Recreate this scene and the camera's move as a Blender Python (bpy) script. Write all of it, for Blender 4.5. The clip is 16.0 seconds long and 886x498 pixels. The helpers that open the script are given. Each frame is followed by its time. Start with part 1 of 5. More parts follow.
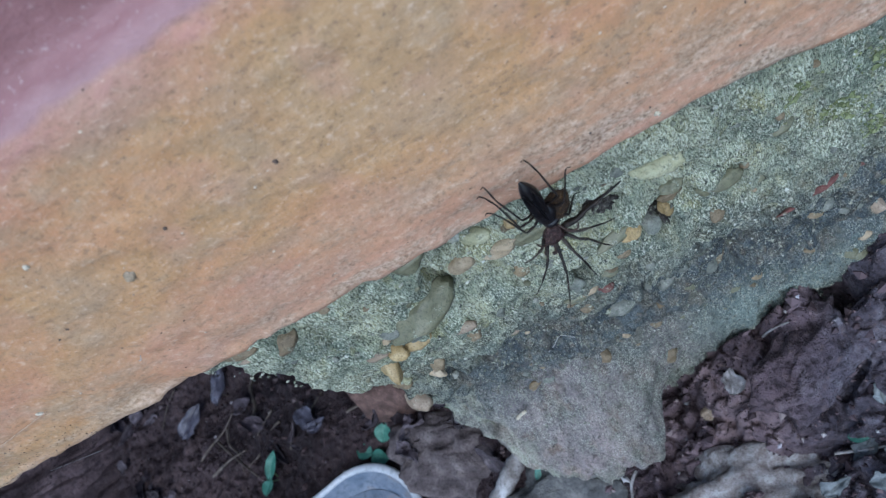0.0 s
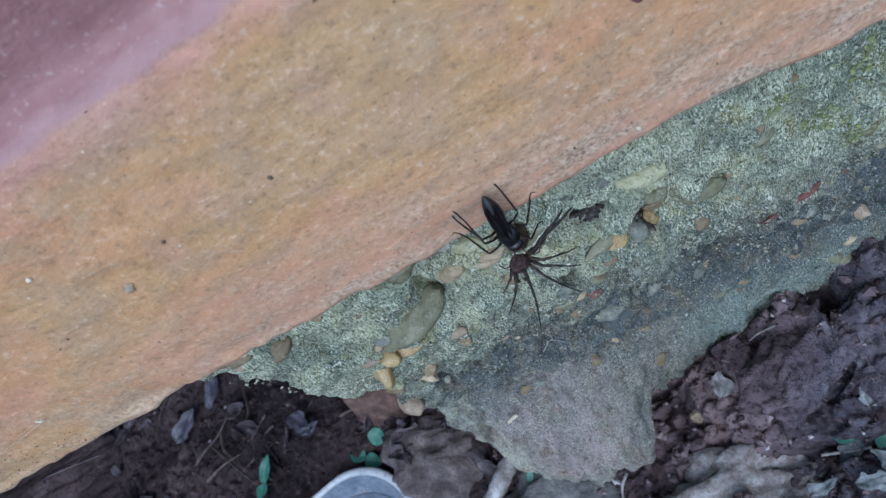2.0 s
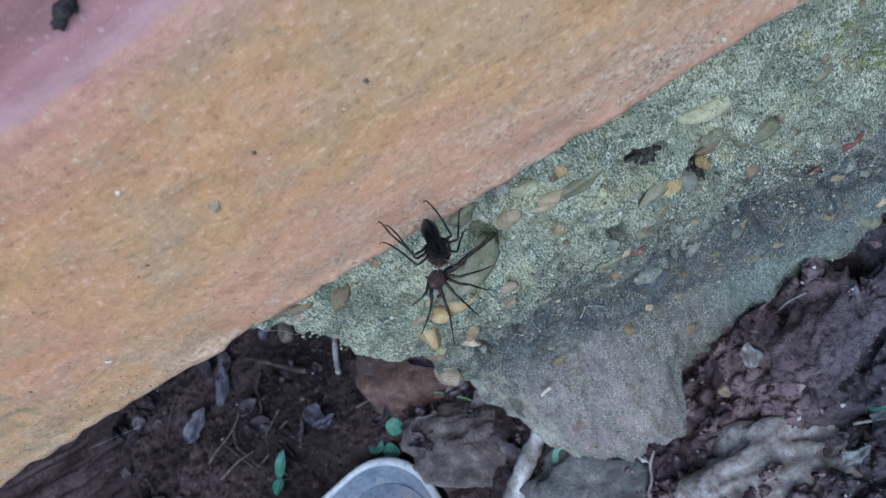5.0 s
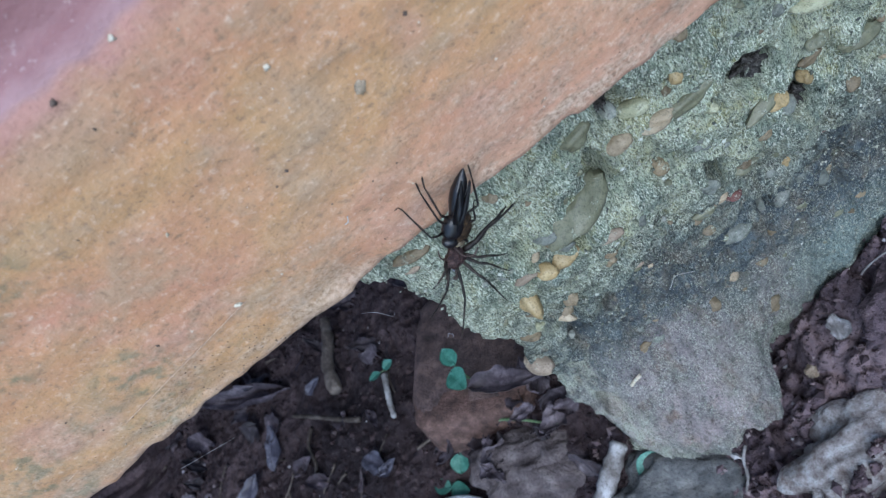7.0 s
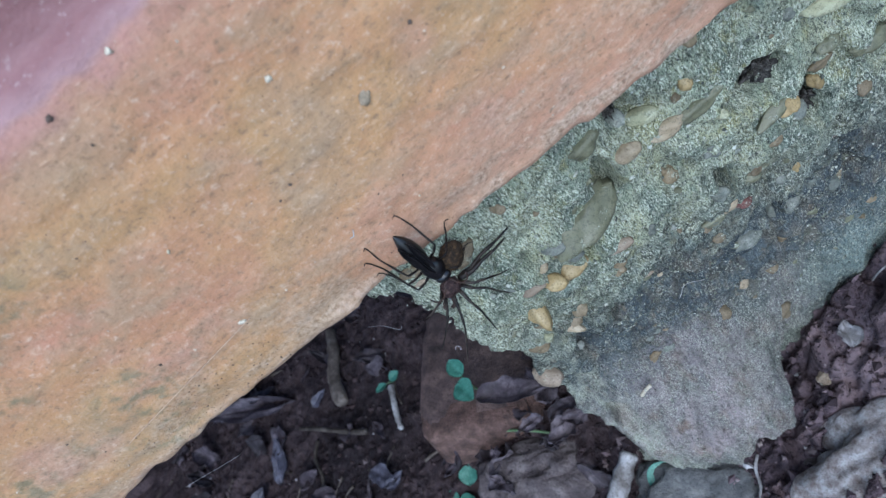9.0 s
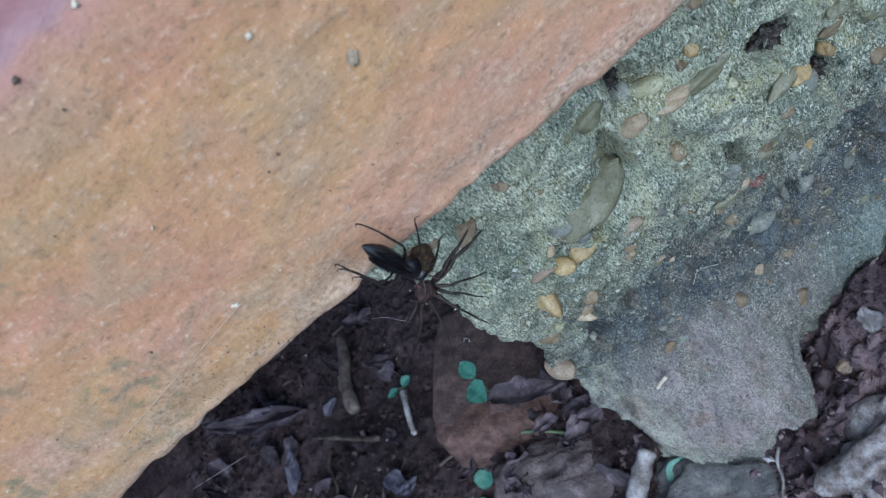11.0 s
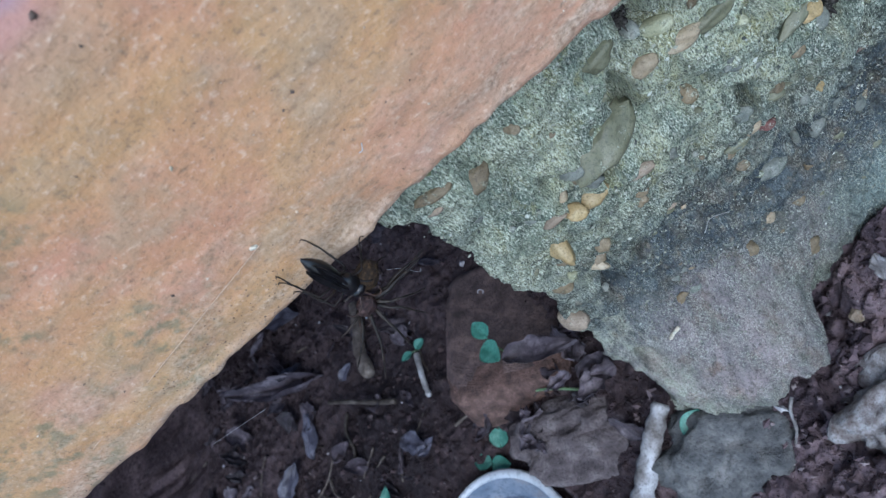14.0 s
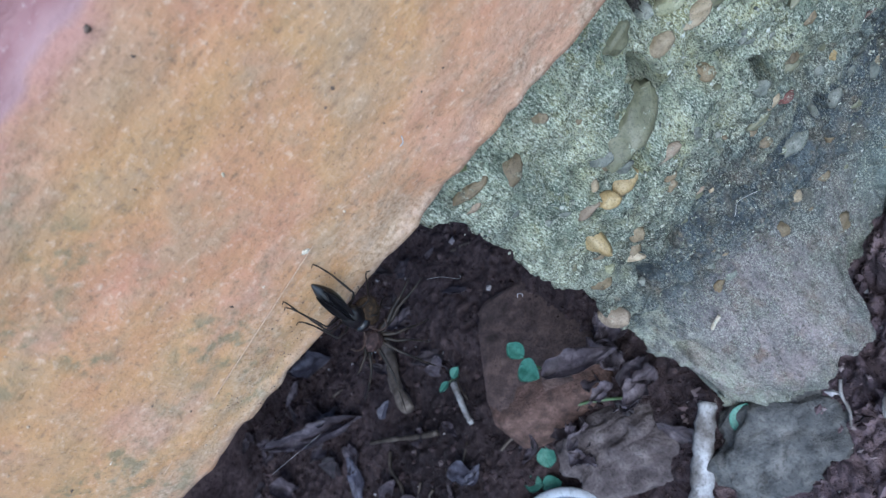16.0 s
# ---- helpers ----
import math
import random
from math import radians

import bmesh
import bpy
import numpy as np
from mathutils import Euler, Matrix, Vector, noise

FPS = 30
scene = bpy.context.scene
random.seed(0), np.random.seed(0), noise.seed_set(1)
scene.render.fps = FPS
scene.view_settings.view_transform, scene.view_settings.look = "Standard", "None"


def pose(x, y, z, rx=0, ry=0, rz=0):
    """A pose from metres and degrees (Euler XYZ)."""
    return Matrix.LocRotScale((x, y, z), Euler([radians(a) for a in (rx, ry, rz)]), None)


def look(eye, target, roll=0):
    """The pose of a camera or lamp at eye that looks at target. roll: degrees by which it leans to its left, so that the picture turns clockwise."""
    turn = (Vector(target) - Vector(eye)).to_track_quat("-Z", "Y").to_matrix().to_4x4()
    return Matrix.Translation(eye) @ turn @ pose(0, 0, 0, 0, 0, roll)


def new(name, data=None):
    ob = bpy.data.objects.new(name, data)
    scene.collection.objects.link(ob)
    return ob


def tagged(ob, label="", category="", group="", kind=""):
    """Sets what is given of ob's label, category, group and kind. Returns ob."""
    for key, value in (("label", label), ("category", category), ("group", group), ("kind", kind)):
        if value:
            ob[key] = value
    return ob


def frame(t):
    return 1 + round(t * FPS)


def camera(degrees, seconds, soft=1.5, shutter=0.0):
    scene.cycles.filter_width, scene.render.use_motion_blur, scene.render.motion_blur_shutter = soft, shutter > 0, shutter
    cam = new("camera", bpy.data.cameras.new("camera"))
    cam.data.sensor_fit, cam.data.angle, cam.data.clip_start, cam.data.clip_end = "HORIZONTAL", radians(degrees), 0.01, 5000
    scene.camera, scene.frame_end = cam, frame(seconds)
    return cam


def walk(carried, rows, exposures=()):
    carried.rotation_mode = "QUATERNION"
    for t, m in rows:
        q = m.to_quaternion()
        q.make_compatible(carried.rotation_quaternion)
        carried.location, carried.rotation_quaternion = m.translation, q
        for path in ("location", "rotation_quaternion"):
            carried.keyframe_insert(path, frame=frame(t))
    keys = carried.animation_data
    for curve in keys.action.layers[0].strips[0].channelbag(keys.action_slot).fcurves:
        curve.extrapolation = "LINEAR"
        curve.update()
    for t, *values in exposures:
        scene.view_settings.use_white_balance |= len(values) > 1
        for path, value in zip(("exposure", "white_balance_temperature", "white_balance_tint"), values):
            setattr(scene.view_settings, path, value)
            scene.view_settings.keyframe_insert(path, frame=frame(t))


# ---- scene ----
cam = camera(58.0, 16.0, soft=1.15)
scene.camera.data.dof.use_dof, scene.camera.data.dof.focus_distance, scene.camera.data.dof.aperture_fstop = True, 0.145, 64.0
PATH = [
    (0, 0.07081, -0.05369, 0.33719, 23.221, 25.728, -19.68),
    (0.5, 0.07154, -0.05406, 0.33908, 23.655, 25.794, -20.028),
    (1, 0.07132, -0.05384, 0.33865, 23.798, 25.936, -19.943),
    (1.5, 0.07199, -0.05386, 0.34034, 23.343, 25.4, -20.119),
    (2, 0.0725, -0.05467, 0.34002, 23.251, 25.372, -20.07),
    (2.5, 0.06908, -0.05518, 0.34385, 23.62, 27.005, -20.552),
    (3, 0.07259, -0.05509, 0.34461, 24.164, 24.804, -20.145),
    (3.5, 0.07039, -0.0524, 0.3441, 23.378, 24.493, -19.827),
    (4, 0.06849, -0.05409, 0.34394, 22.738, 24.382, -19.601),
    (4.2, 0.06683, -0.05474, 0.34368, 22.581, 24.573, -19.422),
    (6.3, 0.03664, -0.06406, 0.33244, 24.716, 27.492, -27.311),
    (6.5, 0.03362, -0.06361, 0.3328, 24.727, 28.141, -27.531),
    (7, 0.02982, -0.06402, 0.33281, 25.255, 28.749, -27.832),
    (7.5, 0.02743, -0.06131, 0.33297, 25.316, 29.208, -27.956),
    (8, 0.02854, -0.06259, 0.33307, 25.191, 29.09, -28.283),
    (8.5, 0.02921, -0.06292, 0.33112, 24.974, 28.757, -28.718),
    (8.7, 0.02938, -0.06202, 0.33157, 25.27, 28.957, -28.489),
    (10.8, 0.02754, -0.06349, 0.32585, 25.821, 30.599, -29.661),
    (11, 0.02677, -0.06289, 0.32557, 25.592, 30.794, -29.882),
    (11.5, 0.02398, -0.06342, 0.32713, 25.03, 31.527, -30.831),
    (12, 0.02398, -0.0634, 0.32798, 24.481, 31.509, -31.808),
    (12.5, 0.02335, -0.06535, 0.32817, 24.562, 31.496, -31.281),
    (13, 0.0237, -0.0661, 0.32986, 23.909, 30.769, -31.839),
    (13.5, 0.02419, -0.06577, 0.32989, 23.093, 30.529, -31.807),
    (14, 0.02394, -0.06565, 0.32529, 22.792, 31.962, -31.114),
    (14.5, 0.02112, -0.06644, 0.32711, 20.405, 32.639, -35.692),
    (15, 0.01987, -0.06877, 0.32746, 20.887, 33.736, -36.508),
    (15.5, 0.01856, -0.07003, 0.32739, 21.393, 34.78, -37.251),
    (16, 0.01708, -0.0686, 0.32625, 22.019, 35.501, -37.537),
]
walk(cam, [(t, pose(x, y, z, rx, ry, rz)) for t, x, y, z, rx, ry, rz in PATH],
     [(t, e, 5550, 6) for t, e in ((0, 0.91), (4.2, 0.91), (6.3, 1.08), (8.7, 1.08), (10.8, 1.0), (13.5, 1.02), (14.5, 1.15), (16, 1.2))])

# ---- world and light ----
SUN_UP, SUN_ROUND = 52.0, 175.0
world = bpy.data.worlds.new("open_shade_sky")
scene.world = world
world.use_nodes = True
_n = world.node_tree.nodes
_sky = _n.new("ShaderNodeTexSky")
_sky.sky_type, _sky.sun_disc = "NISHITA", False
_sky.sun_elevation, _sky.sun_rotation = radians(SUN_UP), radians(SUN_ROUND)
world.node_tree.links.new(_sky.outputs[0], _n["Background"].inputs[0])
_n["Background"].inputs[1].default_value = 0.13
sun = new("sun", bpy.data.lights.new("sun", "SUN"))
sun.data.energy, sun.data.angle, sun.data.color = 1.15, radians(50), (1.0, 0.975, 0.95)
sun.matrix_world = look((-0.10, -1.0, 1.28), (0, 0, 0))


# ---- numbers that make unevenness ----
def lattice(ix, iy, iz, seed):
    h = (ix * 374761393 + iy * 668265263 + iz * 2147483647 + seed * 1274126177) & 0xFFFFFFFF
    h = ((h ^ (h >> 13)) * 1274126177) & 0xFFFFFFFF
    return ((h ^ (h >> 16)) & 0xFFFF) / 32767.5 - 1.0


def vnoise(x, y, z=0.0, seed=1):
    """Smooth noise from -1 to 1, on arrays."""
    x, y, z = np.broadcast_arrays(np.asarray(x, float), np.asarray(y, float), np.asarray(z, float))
    ix, iy, iz = (np.floor(a).astype(np.int64) for a in (x, y, z))
    fx, fy, fz = x - ix, y - iy, z - iz
    fx, fy, fz = (a * a * (3 - 2 * a) for a in (fx, fy, fz))
    out = 0.0
    for a in (0, 1):
        for b in (0, 1):
            for c in (0, 1):
                w = (fx if a else 1 - fx) * (fy if b else 1 - fy) * (fz if c else 1 - fz)
                out = out + w * lattice(ix + a, iy + b, iz + c, seed)
    return out


def fbm(x, y, z=0.0, octaves=3, seed=1, gain=0.5):
    out, amp = 0.0, 1.0
    for k in range(octaves):
        out = out + amp * vnoise(np.asarray(x) * 2.03 ** k, np.asarray(y) * 2.03 ** k, np.asarray(z) * 2.03 ** k, seed + 7 * k)
        amp *= gain
    return out


def smooth(a, b, v):
    t = np.clip((np.asarray(v, float) - a) / (b - a), 0, 1)
    return t * t * (3 - 2 * t)


# ---- materials ----
def material(name, rough=0.8, spec=0.3, **more):
    m = bpy.data.materials.new(name)
    m.use_nodes = True
    b = m.node_tree.nodes["Principled BSDF"]
    b.inputs["Roughness"].default_value = rough
    b.inputs["Specular IOR Level"].default_value = spec
    for k, v in more.items():
        b.inputs[k.replace("_", " ")].default_value = v
    return m, m.node_tree, b


def node(tree, kind, ins=None, **attrs):
    n = tree.nodes.new(kind)
    for k, v in attrs.items():
        setattr(n, k, v)
    for k, v in (ins or {}).items():
        if isinstance(v, bpy.types.NodeSocket):
            tree.links.new(v, n.inputs[k])
        else:
            n.inputs[k].default_value = v
    return n


def coords(tree, local=False):
    return node(tree, "ShaderNodeTexCoord").outputs["Object"] if local else node(tree, "ShaderNodeNewGeometry").outputs["Position"]


def tex_noise(tree, where, scale, detail=3, rough=0.55, stretch=None):
    if stretch:
        where = node(tree, "ShaderNodeMapping", {"Vector": where, "Scale": stretch}).outputs[0]
    return node(tree, "ShaderNodeTexNoise", {"Vector": where, "Scale": scale, "Detail": detail, "Roughness": rough}).outputs["Fac"]


def ramp(tree, fac, stops):
    n = node(tree, "ShaderNodeValToRGB", {"Fac": fac})
    e = n.color_ramp.elements
    while len(e) < len(stops):
        e.new(0.5)
    for s, (p, c) in zip(e, stops):
        s.position, s.color = p, (*c, 1.0) if len(c) == 3 else c
    return n.outputs[0]


def grey(v):
    return (v, v, v)


def mix(tree, fac, a, b, blend="MIX"):
    n = tree.nodes.new("ShaderNodeMix")
    n.data_type, n.blend_type = "RGBA", blend
    for k, v in ((0, fac), (6, a), (7, b)):
        if isinstance(v, bpy.types.NodeSocket):
            tree.links.new(v, n.inputs[k])
        else:
            n.inputs[k].default_value = v if k == 0 else (*v, 1.0)
    return n.outputs[2]


def scalar(tree, op, a, b=0.0, c=0.0):
    return node(tree, "ShaderNodeMath", {0: a, 1: b, 2: c}, operation=op).outputs[0]


def bumped(tree, bsdf, height, strength=0.5, distance=0.001, under=None):
    ins = {"Height": height, "Strength": strength, "Distance": distance}
    if under is not None:
        ins["Normal"] = under
    n = node(tree, "ShaderNodeBump", ins)
    tree.links.new(n.outputs[0], bsdf.inputs["Normal"])
    return n.outputs[0]


def plaster_paint():
    """Weathered orange limewash with pink and ochre patches, chalky grit and algae; maroon gloss from the shoulder up."""
    m, t, b = material("weathered_orange_paint", 0.6, 0.22)
    w = coords(t)
    big = tex_noise(t, w, 34, 4, 0.55, (0.8, 1.0, 1.3))
    col = ramp(t, big, [(0.30, (0.468, 0.236, 0.150)), (0.42, (0.468, 0.253, 0.135)), (0.54, (0.456, 0.268, 0.128)), (0.68, (0.442, 0.284, 0.146))])
    blot = tex_noise(t, w, 110, 5, 0.65, (0.85, 1.0, 1.1))
    col = mix(t, ramp(t, blot, [(0.50, grey(0)), (0.64, grey(0.65))]), col, (0.365, 0.264, 0.165))
    col = mix(t, ramp(t, blot, [(0.30, grey(0.55)), (0.44, grey(0))]), col, (0.453, 0.235, 0.146))
    z = node(t, "ShaderNodeSeparateXYZ", {0: w}).outputs[2]
    wob = scalar(t, "MULTIPLY_ADD", tex_noise(t, w, 70, 3), 0.016, z)
    col = mix(t, ramp(t, scalar(t, "MULTIPLY_ADD", wob, 30.0, -9.0), [(0.00, grey(0)), (0.26, grey(0.7))]), col, (0.475, 0.275, 0.222))
    cloud = tex_noise(t, w, 62, 3, 0.5)
    col = mix(t, ramp(t, cloud, [(0.52, grey(0)), (0.66, grey(0.32))]), col, (0.355, 0.268, 0.20))
    col = mix(t, ramp(t, cloud, [(0.30, grey(0.45)), (0.44, grey(0))]), col, (0.483, 0.275, 0.225))
    wash = ramp(t, scalar(t, "MULTIPLY_ADD", wob, -40.0, 11.35), [(0.20, grey(0)), (0.80, grey(0.6))])
    east = ramp(t, scalar(t, "MULTIPLY_ADD", node(t, "ShaderNodeSeparateXYZ", {0: w}).outputs[0], 25.0, 0.4), [(0.3, grey(0.0)), (0.8, grey(1))])
    col = mix(t, scalar(t, "MULTIPLY", wash, east), col, (0.470, 0.262, 0.188))
    fine = tex_noise(t, w, 520, 5, 0.72)
    col = mix(t, ramp(t, fine, [(0.32, grey(0.40)), (0.48, grey(0.0))]), col, (0.29, 0.20, 0.125))
    col = mix(t, ramp(t, fine, [(0.54, grey(0.0)), (0.76, grey(0.38))]), col, (0.542, 0.43, 0.312))
    stipple = tex_noise(t, w, 950, 4, 0.75, (0.8, 1.0, 1.0))
    col = mix(t, ramp(t, stipple, [(0.34, grey(0.75)), (0.45, grey(0))]), col, (0.25, 0.165, 0.105))
    col = mix(t, ramp(t, stipple, [(0.56, grey(0)), (0.68, grey(0.62))]), col, (0.62, 0.47, 0.35))
    streak = tex_noise(t, w, 260, 4, 0.65, (0.55, 1.0, 1.2))
    col = mix(t, ramp(t, streak, [(0.58, grey(0)), (0.74, grey(0.3))]), col, (0.571, 0.43, 0.303))
    x = node(t, "ShaderNodeSeparateXYZ", {0: w}).outputs[0]
    alga = scalar(t, "MULTIPLY", ramp(t, tex_noise(t, w, 60, 2), [(0.43, grey(0)), (0.54, grey(1))]), ramp(t, tex_noise(t, w, 330, 4, 0.6), [(0.48, grey(0)), (0.60, grey(0.8))]))
    alga = scalar(t, "MULTIPLY", alga, ramp(t, scalar(t, "MULTIPLY_ADD", x, -20.0, 0.0), [(0.25, grey(0.08)), (0.50, grey(1))]))
    col = mix(t, alga, col, (0.19, 0.175, 0.105))
    grit = ramp(t, tex_noise(t, w, 1700, 2, 0.6), [(0.68, grey(0)), (0.76, grey(0.42))])
    col = mix(t, grit, col, (0.591, 0.51, 0.391))
    pit = ramp(t, tex_noise(t, w, 1300, 2, 0.6), [(0.26, grey(0.6)), (0.33, grey(0))])
    col = mix(t, pit, col, (0.15, 0.105, 0.075))
    low = scalar(t, "MULTIPLY_ADD", z, -40.0, 11.0)
    worn = scalar(t, "MULTIPLY", ramp(t, low, [(0.15, grey(0)), (0.85, grey(1))]), ramp(t, tex_noise(t, w, 130, 4, 0.7, (0.5, 1.0, 1.3)), [(0.46, grey(0)), (0.58, grey(1))]))
    grains = tex_noise(t, w, 1500, 3, 0.7)
    sand = ramp(t, grains, [(0.38, (0.15, 0.112, 0.08)), (0.48, (0.37, 0.295, 0.21)), (0.62, (0.56, 0.45, 0.35))])
    worn = scalar(t, "MULTIPLY", worn, ramp(t, scalar(t, "MULTIPLY_ADD", x, 10.0, 0.0), [(0.1, grey(0.50)), (0.5, grey(0.80))]))
    col = mix(t, worn, col, sand)
    lip = ramp(t, scalar(t, "MULTIPLY_ADD", z, -200.0, 50.75), [(0.15, grey(0)), (0.55, grey(0.22))])
    lip = scalar(t, "MULTIPLY", lip, ramp(t, scalar(t, "MULTIPLY_ADD", x, -40.0, 0.5), [(0.2, grey(0.15)), (0.7, grey(1))]))
    col = mix(t, scalar(t, "MULTIPLY", lip, ramp(t, fine, [(0.40, grey(0.3)), (0.56, grey(1))])), col, (0.56, 0.42, 0.36))
    soft_z = scalar(t, "MULTIPLY_ADD", tex_noise(t, w, 110, 4), 0.0045, z)
    band = scalar(t, "MULTIPLY_ADD", soft_z, 100.0, -30.12)
    rim = ramp(t, scalar(t, "ADD", band, 0.5), [(0.22, grey(0)), (0.42, grey(0.45)), (0.54, grey(0.45)), (0.66, grey(0))])
    col = mix(t, scalar(t, "MULTIPLY", rim, ramp(t, blot, [(0.44, grey(0.15)), (0.58, grey(1))])), col, (0.49, 0.235, 0.215))
    # lilac strip on the shoulder: the sky's sheen put into the paint colour
    col = mix(t, ramp(t, band, [(0.02, grey(0)), (0.13, grey(0.9))]), col, (0.335, 0.205, 0.212))
    deep = ramp(t, tex_noise(t, w, 160, 4, 0.6), [(0.3, (0.215, 0.108, 0.108)), (0.6, (0.265, 0.140, 0.140)), (0.8, (0.33, 0.195, 0.19))])
    up = ramp(t, band, [(0.14, grey(0)), (0.28, grey(1))])
    col = mix(t, up, col, deep)
    dust = ramp(t, tex_noise(t, w, 1500, 2), [(0.62, grey(0)), (0.75, grey(0.45))])
    col = mix(t, scalar(t, "MULTIPLY", dust, up), col, (0.45, 0.36, 0.35))
    t.links.new(col, b.inputs["Base Color"])
    lumps = tex_noise(t, w, 330, 4, 0.6, (0.8, 1.0, 1.0))
    n0 = bumped(t, b, lumps, 0.22, 0.0008)
    n01 = bumped(t, b, scalar(t, "MULTIPLY", worn, grains), 0.3, 0.0004, n0)
    n1 = bumped(t, b, blot, 0.5, 0.0010, n01)
    bumped(t, b, scalar(t, "ADD", stipple, scalar(t, "MULTIPLY", grit, 0.5)), 0.55, 0.0004, n1)
    t.links.new(ramp(t, band, [(0.0, grey(0.62)), (0.3, grey(0.38))]), b.inputs["Roughness"])
    return m


def foundation_mix():
    """One concrete in three pours: lime-grained green by the plaster, slate-grey gravel under it, pale mortar at the
    foot.
    """
    m, t, b = material("gravel_concrete", 0.9, 0.2)
    w = coords(t)
    sep = node(t, "ShaderNodeSeparateXYZ", {0: w})
    x, z = sep.outputs[0], sep.outputs[2]
    q = node(t, "ShaderNodeMapping", {"Vector": w, "Scale": (1.0, 0.8, 0.40)}).outputs[0]
    bed = node(t, "ShaderNodeMapping", {"Vector": w, "Rotation": (0.0, radians(-14), 0.0), "Scale": (0.36, 0.6, 0.30)}).outputs[0]
    big = tex_noise(t, q, 75, 4, 0.6)
    patch = tex_noise(t, q, 260, 5, 0.68)
    strata = tex_noise(t, bed, 420, 4, 0.68)
    edge = scalar(t, "MULTIPLY_ADD", big, 0.055, scalar(t, "MULTIPLY_ADD", strata, 0.05, z))
    edge = scalar(t, "ADD", edge, -0.0525)
    lvl = scalar(t, "MULTIPLY_ADD", edge, 4.0, 0.0)
    green = ramp(t, lvl, [(0.58, grey(0)), (0.78, grey(1))])
    low = scalar(t, "ADD", lvl, scalar(t, "MULTIPLY", ramp(t, scalar(t, "MULTIPLY_ADD", x, 10.0, 0.0), [(0.45, grey(0)), (1.0, grey(1))]), 0.075))
    foot = ramp(t, low, [(0.335, grey(1)), (0.50, grey(0))])
    east = ramp(t, scalar(t, "MULTIPLY_ADD", x, 20.0, -0.7), [(0.45, grey(0)), (0.85, grey(1))])

    lichen = ramp(t, big, [(0.34, (0.172, 0.218, 0.165)), (0.46, (0.330, 0.378, 0.270)), (0.58, (0.480, 0.505, 0.350)), (0.70, (0.400, 0.395, 0.205))])
    lichen = mix(t, ramp(t, patch, [(0.52, grey(0)), (0.64, grey(0.8))]), lichen, (0.340, 0.325, 0.145))
    lichen = mix(t, ramp(t, patch, [(0.34, grey(0.65)), (0.45, grey(0))]), lichen, (0.120, 0.138, 0.098))
    blue = tex_noise(t, q, 130, 4, 0.6)
    lichen = mix(t, ramp(t, blue, [(0.55, grey(0)), (0.68, grey(0.7))]), lichen, (0.190, 0.252, 0.240))
    slate = ramp(t, strata, [(0.28, (0.030, 0.040, 0.050)), (0.46, (0.070, 0.089, 0.104)), (0.60, (0.126, 0.147, 0.152)), (0.74, (0.205, 0.172, 0.132))])
    slate = mix(t, ramp(t, blue, [(0.50, grey(0)), (0.64, grey(0.65))]), slate, (0.185, 0.150, 0.108))
    slate = mix(t, ramp(t, patch, [(0.58, grey(0)), (0.70, grey(0.5))]), slate, (0.150, 0.175, 0.135))
    mortar = ramp(t, big, [(0.32, (0.205, 0.195, 0.192)), (0.46, (0.345, 0.292, 0.288)), (0.60, (0.455, 0.382, 0.372)), (0.72, (0.350, 0.272, 0.245))])
    mortar = mix(t, ramp(t, patch, [(0.36, grey(0.75)), (0.48, grey(0))]), mortar, (0.155, 0.135, 0.122))
    mortar = mix(t, ramp(t, tex_noise(t, q, 120, 4, 0.65), [(0.54, grey(0)), (0.66, grey(0.55))]), mortar, (0.30, 0.205, 0.155))
    mortar = mix(t, ramp(t, blue, [(0.56, grey(0)), (0.68, grey(0.5))]), mortar, (0.225, 0.245, 0.185))
    far_side = scalar(t, "MULTIPLY", ramp(t, scalar(t, "MULTIPLY_ADD", x, 20.0, 0.0), [(0.45, grey(0)), (0.85, grey(1))]), ramp(t, big, [(0.38, grey(0.35)), (0.55, grey(0.95))]))
    mortar = mix(t, far_side, mortar, (0.150, 0.152, 0.128))
    pits = ramp(t, tex_noise(t, q, 620, 3, 0.6), [(0.30, grey(0.9)), (0.38, grey(0))])
    mortar = mix(t, pits, mortar, (0.075, 0.070, 0.066))
    moss = scalar(t, "MULTIPLY", ramp(t, scalar(t, "MULTIPLY_ADD", z, 12.0, scalar(t, "MULTIPLY", big, 0.5)), [(0.70, grey(1)), (0.95, grey(0))]), 0.55)
    mortar = mix(t, moss, mortar, (0.205, 0.232, 0.185))
    strip = mix(t, patch, (0.140, 0.190, 0.178), (0.262, 0.318, 0.285))
    base = mix(t, east, mortar, strip)
    col = mix(t, foot, slate, base)
    # near-black towards the bottom on the right-hand side
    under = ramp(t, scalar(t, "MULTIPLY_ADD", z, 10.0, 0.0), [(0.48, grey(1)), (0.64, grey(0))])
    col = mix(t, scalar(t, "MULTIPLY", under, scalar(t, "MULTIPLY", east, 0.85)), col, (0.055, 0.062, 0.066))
    col = mix(t, green, col, lichen)
    lip = ramp(t, scalar(t, "MULTIPLY_ADD", x, -60.0, 0.45), [(0.2, grey(0)), (0.7, grey(0.7))])
    col = mix(t, scalar(t, "MULTIPLY", lip, ramp(t, patch, [(0.42, grey(0.2)), (0.58, grey(1))])), col, (0.44, 0.465, 0.36))

    gravel = node(t, "ShaderNodeTexVoronoi", {"Vector": q, "Scale": 420.0, "Randomness": 1.0})
    tone = node(t, "ShaderNodeSeparateXYZ", {0: gravel.outputs["Color"]}).outputs[0]
